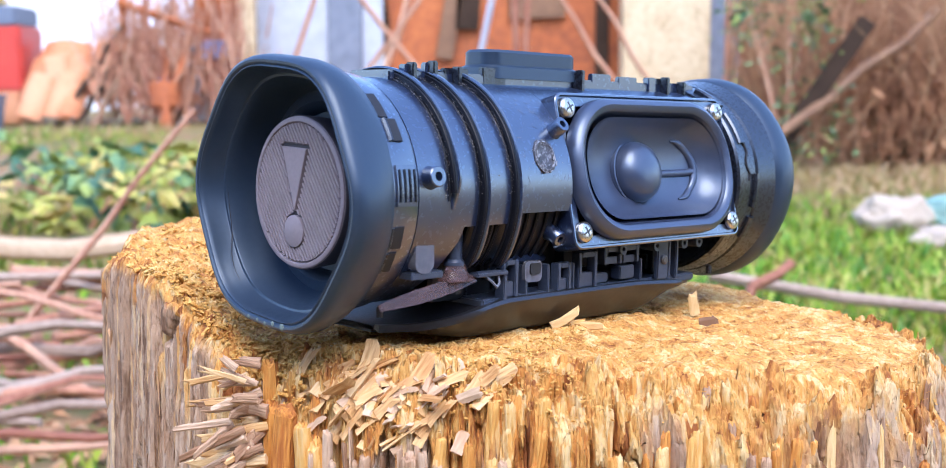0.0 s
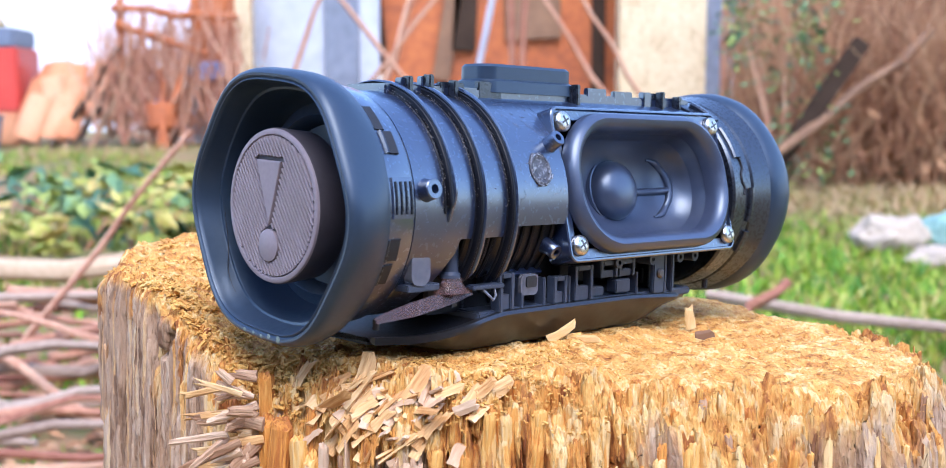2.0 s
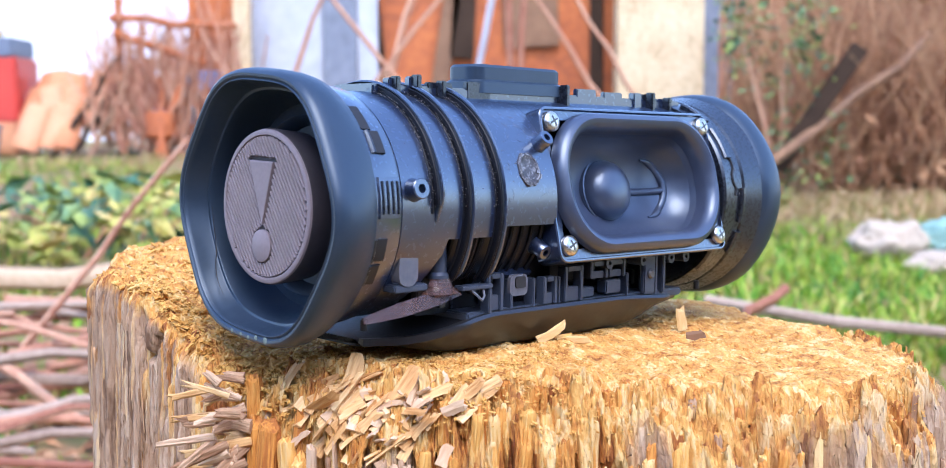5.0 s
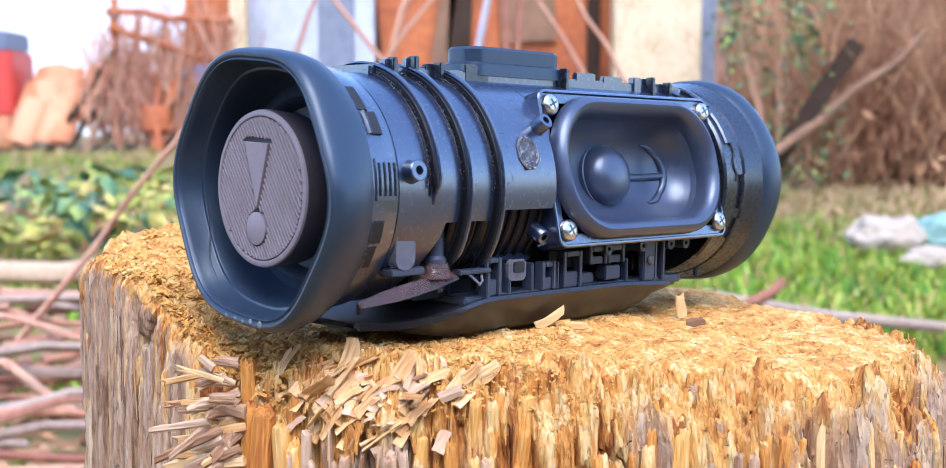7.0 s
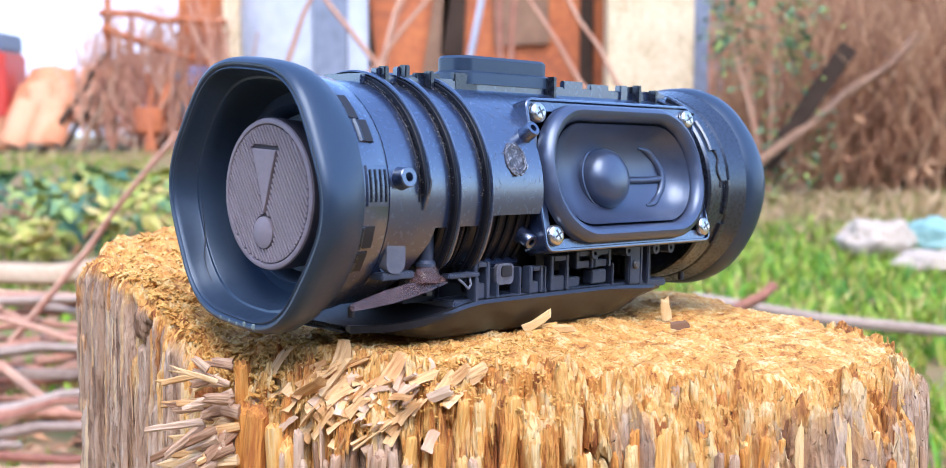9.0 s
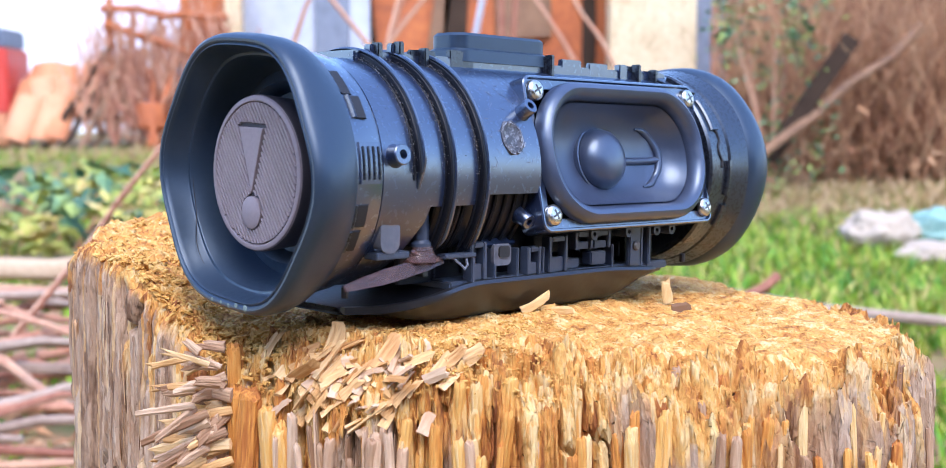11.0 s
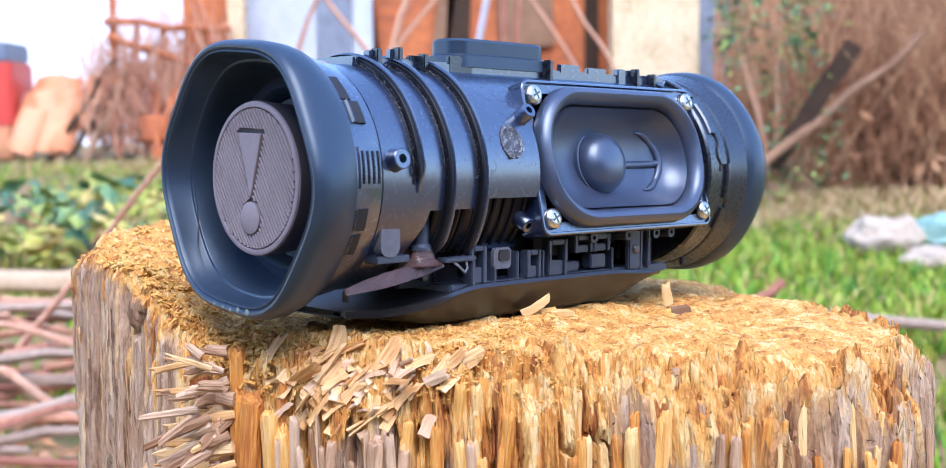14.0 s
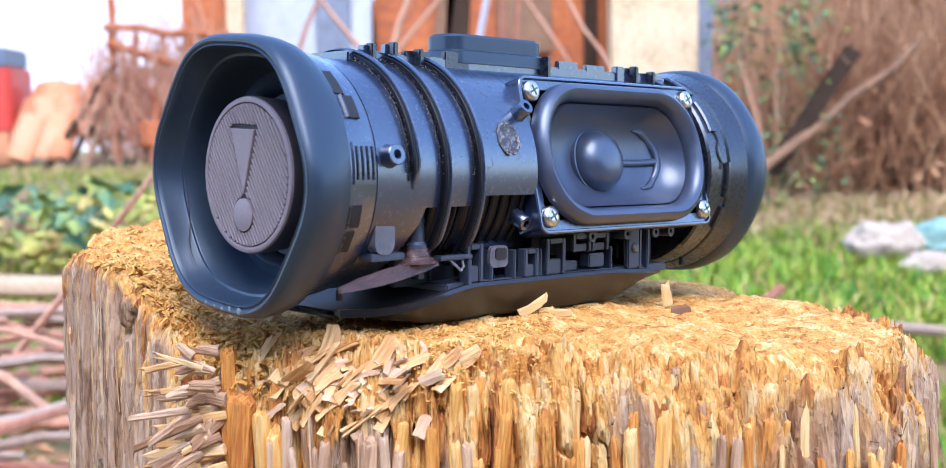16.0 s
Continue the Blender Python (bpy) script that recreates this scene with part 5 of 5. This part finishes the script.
def build_yard():
    build_ground()
    Y = 10.0
    # sheds and walls behind the yard
    slab("wall_white", -7.6, -2.98, 13.0, 0.0, 3.6, M_WHITE, "bright white rendered house wall", "wall", 0.3)
    slab("wall_pale", -1.95, -1.28, Y + 0.4, 0.2, 3.2, M_LIGHTGREY, "pale grey painted shed wall", "wall")
    slab("wall_slate", -1.28, -0.98, Y + 0.35, 0.2, 3.2, M_SLATE, "blue-grey metal shed panel", "wall")
    slab("wall_grey", -0.98, -0.80, Y + 0.4, 0.2, 3.2, M_LIGHTGREY, "pale grey shed panel", "wall")
    slab("wall_rust", -0.80, 1.45, Y + 0.6, 0.2, 3.2, M_RUST, "rusty orange-brown sheet metal wall", "wall")
    slab("wall_plaster", 1.28, 2.02, Y, 0.2, 3.2, M_PLASTER, "old stained cream plaster wall", "wall", 0.3)
    slab("wall_post", 2.02, 2.38, Y + 0.1, 0.2, 3.2, M_SLATE, "grey weathered panel", "wall")
    slab("wall_back", 2.38, 9.0, Y + 1.5, 0.2, 2.6, M_BRUSH, "brown earth bank behind the brush", "bank", 0.4)
    slab("door_post", -2.0, -1.86, Y, 0.2, 3.2, M_PLASTER, "cream painted wooden post", "post", 0.14, kind="")
    # unseen wall added behind the camera so low-facing plastic reflects something dark
    slab("wall_behind", -9.0, 9.0, -3.4, 0.0, 2.3, M_DKBOARD, "unseen dark wall added behind the camera to darken reflections", "fence", 0.1)
    # rusty frame and upright poles
    stick("rusty_pole", [(-2.98, Y, 0.3), (-2.98, Y, 3.0)], 0.035, 0.035, M_RUST, "rusty upright iron pole", "pole")
    stick("rusty_bar", [(-3.0, Y - 0.1, 1.36), (-1.95, Y - 0.1, 0.98)], 0.035, 0.03, M_RUST, "rusty slanting iron bar", "bar")
    stick("rusty_bar", [(-3.02, Y - 0.1, 1.46), (-1.95, Y - 0.1, 1.40)], 0.032, 0.03, M_RUST, "rusty level iron bar on the upright pole", "bar", "", 5)
    for i, (a, b) in enumerate((((-0.10, 9.5, 0.3), (0.36, 9.5, 2.2)), ((-0.05, 9.2, 2.6), (-0.75, 9.2, 0.6)), ((0.33, 9.0, 0.3), (0.30, 9.0, 2.4)), ((0.42, 9.0, 0.3), (0.44, 9.0, 2.4)))):
        stick("pole", down(a, b), 0.03, 0.025, (M_LIGHTGREY, M_STICK, M_STICK, M_STICK)[i], "thin leaning pole before the shed", "pole", "leaning poles", i)
    # thin bare branches before the sheds
    for i, (a, b) in enumerate((((-1.05, 8, 1.6), (-0.35, 8, 0.70)), ((0.70, 8, 1.5), (1.15, 8, 0.75)), ((0.35, 7.5, 1.5), (0.85, 7.5, 0.75)), ((-0.6, 8, 0.9), (0.05, 8, 1.7)), ((-1.25, 8, 0.75), (-0.95, 8, 1.5)))):
        stick("bare_branch", down(a, b), 0.022, 0.014, M_STICK, "thin reddish bare branch", "branch", "bare branches", i + 20)
    for i, (x, z0, z1, w, mt) in enumerate(((-0.72, 1.0, 2.4, 0.20, M_DKBOARD), (-0.40, 0.9, 2.6, 0.16, M_BOARD), (-0.12, 1.15, 2.4, 0.22, M_DKBOARD), (0.62, 1.25, 2.6, 0.5, M_BOARD), (1.16, 0.3, 2.6, 0.12, M_DKBOARD))):
        ob = part("old_board", box(bmesh.new(), -w / 2, w / 2, -0.02, 0.02, z0, z1, None, 0.01), mt)
        ob.matrix_basis = pose(x, Y + 0.55, 0, 0, (-6, 9, 3, -2, 0)[i], 0)
        tagged(ob, "old brown board fixed to the rusty shed wall", "board", "boards on the shed")
    slab("panel_rust", -2.44, -1.98, Y + 0.25, 1.0, 2.6, M_RUST, "rust-brown sheet metal panel", "panel", 0.04)
    slab("panel_pale", -2.5, -2.0, Y + 0.2, 0.3, 0.98, M_LIGHTGREY, "pale weathered fence panel", "panel", 0.04)
    for i, (x, lean) in enumerate(((-3.1, 0.28), (-3.02, 0.2), (-3.16, 0.36), (-2.7, -0.1), (-2.55, 0.12))):
        stick("leaning_pole", [(x + 0.12 - lean, Y - 0.5, rise(Y) - 0.02), (x + 0.14 + lean * 0.3, Y - 0.2, 0.95 + 0.1 * (i % 3))], 0.03, 0.02, (M_DKBOARD, M_BOARD, M_DKBOARD, M_RUST, M_RUST)[i], "old brown pole leaning on the brushwood", "pole", "poles on the brushwood", 80 + i)
    # leaning boards by the brush
    stick("board", down((1.62, 6.0, 0.42), (2.52, 6.4, 1.05)), 0.030, 0.024, M_BOARD, "light brown leaning pole", "pole", "", 31)
    ob = part("plank", box(bmesh.new(), -0.045, 0.045, -0.02, 0.02, -0.1, 0.66, None, 0.005), M_DKBOARD)
    ob.matrix_basis = pose(1.68, 6.1, 0.42, 0, 34, 0)
    tagged(ob, "dark broken plank leaning in the brush", "plank")
    # red crate, clay tiles, bucket, barrel
    cr = thing("crate", pose(-4.12, Y, rise(Y)), "red plastic crate with a dark lid", "crate")
    part("body", box(bmesh.new(), -0.4, 0.36, -0.25, 0.25, 0.28, 0.82, None, 0.02), M_RED, cr)
    part("lid", box(bmesh.new(), -0.42, 0.33, -0.26, 0.26, 0.82, 0.98, None, 0.02), M_BUCKET, cr, "dark lid")
    part("base", box(bmesh.new(), -0.4, 0.34, -0.25, 0.25, 0.0, 0.28, None, 0.02), M_CLAY, cr)
    ob = part("folded_sheet", box(bmesh.new(), -0.28, 0.2, -0.2, 0.2, 0.0, 0.14, None, 0.05), M_YELLOWSHEET)
    ob.matrix_basis = pose(-4.2, Y, rise(Y) + 0.985, 0, 6, 5)
    tagged(ob, "folded yellow sheet lying on the crate", "sheet")
    bk = thing("bucket", pose(-3.92, Y - 0.6, rise(Y - 0.6)), "grey plastic bucket standing on the grass", "bucket")
    part("body", loft(bmesh.new(), [[(r * math.cos(t * math.pi / 16), r * math.sin(t * math.pi / 16), z) for t in range(32)] for r, z in ((0.11, 0), (0.15, 0.26), (0.16, 0.26), (0.16, 0.28), (0.145, 0.28), (0.105, 0.02))], True, True, True), M_BUCKET, bk)
    rnd = random.Random(9)
    for i in range(16):
        row, col = i // 6, i % 6
        bm = bmesh.new()
        pts = [[(0.12 * math.cos(radians(t)), y, 0.12 * math.sin(radians(t)) * 0.7) for t in range(0, 181, 20)] for y in (0, 0.4)]
        loft(bm, [p + [(q[0] * 0.88, q[1], q[2] * 0.85) for q in p[::-1]] for p in pts], True, True, True)
        ob = part("roof_tile", bm, M_CLAY)
        ob.matrix_basis = pose(-3.66 + col * 0.11 + rnd.uniform(-0.02, 0.02), Y - 0.1 + rnd.uniform(-0.1, 0.1) - 0.14 * row, rise(Y) + 0.02 + (0.30, 0.16, 0.02)[row], 62 + rnd.uniform(-8, 8), rnd.uniform(-12, 12), rnd.uniform(-15, 15))
        tagged(ob, "orange clay roof tile in a leaning stack", "roof tile", "stacked roof tiles")
    can = part("rusty_can", loft(bmesh.new(), [[(r * math.cos(t * math.pi / 14), r * math.sin(t * math.pi / 14), z) for t in range(28)] for r, z in ((0.06, 0), (0.06, 0.12), (0.13, 0.16), (0.13, 0.34), (0.12, 0.36), (0.10, 0.36))], True, True, True), M_RUST)
    can.matrix_basis = pose(-2.55, Y - 0.3, rise(Y))
    tagged(can, "rusty red metal can", "can")
    for i, (x, z, w, h) in enumerate(((-2.15, 0.95, 0.2, 0.14), (-2.62, 0.6, 0.1, 0.25), (-3.45, 0.5, 0.3, 0.2))):
        ob = part("sheet_scrap", box(bmesh.new(), -w / 2, w / 2, -0.02, 0.02, -h / 2, h / 2, None, 0.005), (M_BLUE, M_BLUE, M_LIGHTGREY)[i])
        ob.matrix_basis = pose(x, Y - 0.2, z, 10, 20 * i, 10)
        tagged(ob, ("crumpled blue plastic sheet", "crumpled blue plastic sheet", "bent pale sheet metal")[i], "sheet")
    twig_mass("brushwood_left", -3.15, -1.9, 9.6, 10.6, 1.5, 620, 1, M_STICK, "tall stack of brown brushwood and bean poles", 0.18, 0.012)
    twig_mass("brush_right", 1.7, 6.5, 6.3, 8.6, 1.7, 12000, 2, M_BRUSH, "dense brown leafless brush", 0.36, 0.0055)
    # withered leaves that hang in the brush
    rnd = random.Random(33)
    bm = bmesh.new()
    for i in range(2600):
        x, yy = rnd.uniform(1.75, 5.6), rnd.uniform(6.25, 8.0)
        z = rise(yy) + 1.5 * rnd.random() ** 1.3
        if x / yy > 0.235 and noise.noise((x * 2.2, z * 2.2, 1)) > -0.15:
            leaf_mesh(bm, pose(x, yy, z, rnd.uniform(-70, 70), rnd.uniform(-70, 70), rnd.uniform(0, 360)), rnd.uniform(0.05, 0.10), rnd.uniform(0.015, 0.035))
    tagged(part("withered_leaves", bm, M_LITTER, None, smooth=False), "withered brown leaves hanging in the brush", "leaves", kind="stuff")
    bush("climbing_shrub", 1.66, 6.15, 0.62, 0.25, 1.25, 700, 41, "sparse dark green climbing shrub before the brush", 0.055, 0.0)
    # weeds, grass, rubbish sacks
    grass("grass_right", 0.3, 4.2, 0.9, 5.4, 40000, 3, "fresh green grass")
    grass("dry_grass", 0.9, 4.2, 4.6, 6.7, 12000, 8, "dry yellow-brown grass at the foot of the brush", 0.08, M_DRY)
    grass("grass_left", -3.6, 0.2, 1.2, 9.0, 24000, 4, "patchy green and yellow grass")
    grass("dry_grass", -3.6, 0.2, 3.2, 9.4, 16000, 14, "dry yellowish grass between the weeds", 0.08, M_DRY)
    for i, (x, y, w, h, n) in enumerate(((-1.55, 4.6, 0.7, 0.30, 170), (-1.25, 4.2, 0.6, 0.28, 160), (-1.0, 4.7, 0.6, 0.32, 160), (-1.75, 5.4, 0.7, 0.28, 150), (-0.75, 5.2, 0.7, 0.28, 130), (-1.45, 6.6, 1.0, 0.22, 120))):
        bush("weed", x, y, w, 0.4, h * 0.9, int(n * 0.6), 50 + i, "leafy weed with green and yellowing leaves", 0.125, 0.60)
    sack("sack", 1.63, 4.45, 0.30, 0.24, 0.17, M_BAG, "crumpled dirty white sack on the grass", 2)
    sack("sack", 1.72, 4.1, 0.32, 0.2, 0.09, M_BAG, "flat torn white sack on the grass", 5)
    sack("bag", 1.86, 4.5, 0.22, 0.2, 0.16, M_TEAL, "pale teal plastic bag", 7)
    # cut branches on the ground
    stick("pale_log", [(-1.9, 3.3, 0.13), (-0.85, 3.5, 0.17)], 0.036, 0.030, M_PALEBARK, "pale log stripped of bark", "log", "", 60)
    stick("pale_branch", [(0.6, 2.9, 0.13), (1.5, 2.6, 0.05)], 0.016, 0.013, M_BRANCH, "long grey-brown fallen branch", "branch", "", 61)
    stick("pale_branch", [(0.5, 2.6, 0.05), (0.75, 2.7, 0.2)], 0.02, 0.012, M_STICK, "reddish fallen branch in the grass", "branch", "", 62)
    stick("long_branch", [(-1.02, 2.5, 0.04), (-0.62, 2.6, 0.56)], 0.009, 0.006, M_STICK, "long reddish branch leaning on the heap", "branch", "", 63)
    stick("long_branch", [(-1.0, 2.25, 0.16), (-0.55, 1.95, 0.015)], 0.012, 0.008, M_STICK, "long reddish branch lying across the heap", "branch", "", 64)
    stick("long_branch", [(-1.1, 2.4, 0.05), (-0.56, 2.1, 0.14)], 0.014, 0.010, M_BRANCH, "long grey branch lying across the heap", "branch", "", 65)
    rnd = random.Random(13)
    for i in range(46):
        x, y = rnd.uniform(-1.3, -0.62), rnd.uniform(1.5, 2.9)
        a = rnd.gauss(0, 0.55)
        L = rnd.uniform(0.35, 0.8)
        z = rnd.uniform(0.02, 0.16)
        d = Vector((math.cos(a), math.sin(a), rnd.uniform(-0.12, 0.12))) * L
        p = Vector((x, y, z + 0.03))
        stick("cut_branch", [tuple(p - d / 2), tuple(p + d / 2)], rnd.uniform(0.007, 0.016), 0.006, rnd.choice((M_STICK,) * 6 + (M_BRANCH,) * 2), "cut branch in a heap on the ground", "branch", "heap of cut branches", 100 + i)
    # brown leaf litter under the heap
    bm = bmesh.new()
    rnd = random.Random(71)
    for i in range(2200):
        x, yy = rnd.uniform(-1.5, -0.3), rnd.uniform(1.0, 2.9)
        leaf_mesh(bm, pose(x, yy, rise(yy) + 0.03 * noise.noise((x * 0.9, yy * 0.9, 0)) + 0.012, rnd.uniform(-25, 25), rnd.uniform(-25, 25), rnd.uniform(0, 360)), rnd.uniform(0.025, 0.06), rnd.uniform(0.008, 0.018))
    tagged(part("leaf_litter", bm, M_LITTER, None, smooth=False), "brown dead leaves on the ground", "leaves", kind="stuff")
    twig_mass("wall_twigs", 1.22, 2.3, 8.6, 9.4, 1.9, 260, 6, M_BRUSH, "thin bare twigs before the plaster wall", 0.12, 0.01)
    for i, x in enumerate((1.92, 2.05, 2.22)):
        stick("tall_stem", [(x, 9.0, rise(9.0) - 0.02), (x + 0.12 - 0.08 * i, 9.0, 2.4)], 0.024, 0.016, M_STICK, "tall thin pinkish bare stem", "stem", "tall stems", 90 + i)


build_yard()
stump = build_stump()
speaker, disc, cone, web = build_speaker()
fray(stump)
loose_chips()


def motions():
    walk(disc, [(t, pose(x, 0, 0)) for t, x in DISC])
    walk(cone, [(t, DRV @ pose(0, 0, z)) for t, z in CONE])
    walk(web, [(t, DRV @ pose(0, 0, z / 2)) for t, z in CONE])


DISC = [
    (0.0, 0.0106), (0.1, 0.0068), (0.2, 0.0080), (0.3, 0.0098), (0.4, 0.0063), (0.5, 0.0029), (0.6, 0.0080), (0.7, 0.0098),
    (0.8, 0.0041), (0.9, 0.0074), (1.0, 0.0079), (1.1, 0.0098), (1.2, 0.0046), (1.3, 0.0025), (1.4, 0.0075), (1.5, 0.0066),
    (2.0, 0.0020), (2.1, 0.0080), (2.2, 0.0098), (2.3, 0.0026), (2.4, 0.0104), (2.5, 0.0094), (2.6, 0.0050), (2.7, 0.0071),
    (2.8, 0.0095), (2.9, 0.0074), (3.0, 0.0057), (3.1, 0.0047), (3.2, 0.0080), (3.3, 0.0092), (3.4, 0.0044), (3.5, 0.0062),
    (3.6, 0.0041), (3.7, 0.0071), (3.8, 0.0101), (3.9, 0.0047), (4.0, 0.0064), (4.2, 0.0022), (4.6, 0.0082), (5.0, 0.0043),
    (5.4, 0.0090), (5.8, 0.0054), (6.3, 0.0104), (6.4, 0.0058), (6.5, 0.0062), (6.6, 0.0091), (6.7, 0.0091), (6.8, 0.0085),
    (6.9, 0.0094), (7.0, 0.0044), (7.1, 0.0094), (7.2, 0.0064), (7.3, 0.0049), (7.4, 0.0091), (7.5, 0.0076), (7.6, 0.0040),
    (7.7, 0.0040), (7.8, 0.0082), (8.0, 0.0044), (8.5, 0.0044), (8.7, 0.0102), (9.1, 0.0086), (9.5, 0.0039), (9.9, 0.0082),
    (10.3, 0.0054), (10.8, 0.0120), (11.0, 0.0080), (11.1, 0.0062), (11.2, 0.0071), (11.3, 0.0056), (11.4, 0.0053), (11.5, 0.0105),
    (11.6, 0.0080), (11.7, 0.0044), (11.8, 0.0107), (11.9, 0.0065), (12.0, 0.0029), (12.1, 0.0098), (12.2, 0.0062), (12.3, 0.0080),
    (12.4, 0.0101), (12.5, 0.0076), (12.6, 0.0080), (12.7, 0.0098), (12.8, 0.0041), (12.9, 0.0098), (13.0, 0.0098), (13.1, 0.0083),
    (13.2, 0.0077), (13.3, 0.0074), (13.4, 0.0104), (13.5, 0.0101), (13.6, 0.0080), (13.7, 0.0083), (13.8, 0.0077), (13.9, 0.0080),
    (14.0, 0.0072), (14.1, 0.0077), (14.2, 0.0077), (14.3, 0.0083), (14.4, 0.0077), (14.5, 0.0075), (14.6, 0.0098), (14.7, 0.0065),
    (14.8, 0.0080), (14.9, 0.0083), (15.0, 0.0066), (15.5, 0.0072), (16.0, 0.0075),
]
CONE = [
    (0.0, 0.0000), (0.1, -0.0050), (0.2, -0.0034), (0.3, -0.0008), (0.4, -0.0057), (0.5, -0.0109), (0.6, -0.0034), (0.7, -0.0008),
    (0.8, -0.0088), (0.9, -0.0042), (1.0, -0.0025), (1.1, -0.0008), (1.2, -0.0080), (1.3, -0.0110), (1.4, -0.0040), (1.5, -0.0040),
    (2.0, -0.0102), (2.1, -0.0033), (2.2, -0.0008), (2.3, -0.0108), (2.4, 0.0000), (2.5, -0.0011), (2.6, -0.0075), (2.7, -0.0046),
    (2.8, -0.0012), (2.9, -0.0042), (3.0, -0.0043), (3.1, -0.0079), (3.2, -0.0033), (3.3, -0.0017), (3.4, -0.0083), (3.5, -0.0037),
    (3.6, -0.0087), (3.7, -0.0046), (3.8, -0.0004), (3.9, -0.0079), (4.0, -0.0078), (4.2, -0.0100), (4.6, -0.0030), (5.0, -0.0085),
    (5.4, -0.0020), (5.8, -0.0070), (6.3, 0.0001), (6.4, -0.0064), (6.5, -0.0043), (6.6, -0.0018), (6.7, -0.0018), (6.8, -0.0026),
    (6.9, -0.0014), (7.0, -0.0084), (7.1, -0.0014), (7.2, -0.0055), (7.3, -0.0076), (7.4, -0.0018), (7.5, -0.0012), (7.6, -0.0088),
    (7.7, -0.0088), (7.8, -0.0030), (8.0, -0.0097), (8.5, -0.0083), (8.7, -0.0010), (9.1, -0.0025), (9.5, -0.0090), (9.9, -0.0030),
    (10.3, -0.0070), (10.8, -0.0005), (11.0, -0.0035), (11.1, -0.0058), (11.2, -0.0046), (11.3, -0.0066), (11.4, -0.0071), (11.5, -0.0005),
    (11.6, -0.0033), (11.7, -0.0083), (11.8, 0.0004), (11.9, -0.0054), (12.0, -0.0101), (12.1, -0.0008), (12.2, -0.0058), (12.3, -0.0033),
    (12.4, -0.0004), (12.5, -0.0057), (12.6, -0.0033), (12.7, -0.0008), (12.8, -0.0087), (12.9, -0.0008), (13.0, -0.0024), (13.1, -0.0029),
    (13.2, -0.0037), (13.3, -0.0042), (13.4, 0.0000), (13.5, -0.0029), (13.6, -0.0033), (13.7, -0.0029), (13.8, -0.0037), (13.9, -0.0033),
    (14.0, -0.0030), (14.1, -0.0037), (14.2, -0.0037), (14.3, -0.0029), (14.4, -0.0037), (14.5, -0.0040), (14.6, -0.0008), (14.7, -0.0054),
    (14.8, -0.0033), (14.9, -0.0029), (15.0, -0.0048), (15.5, -0.0032), (16.0, -0.0036),
]
motions()
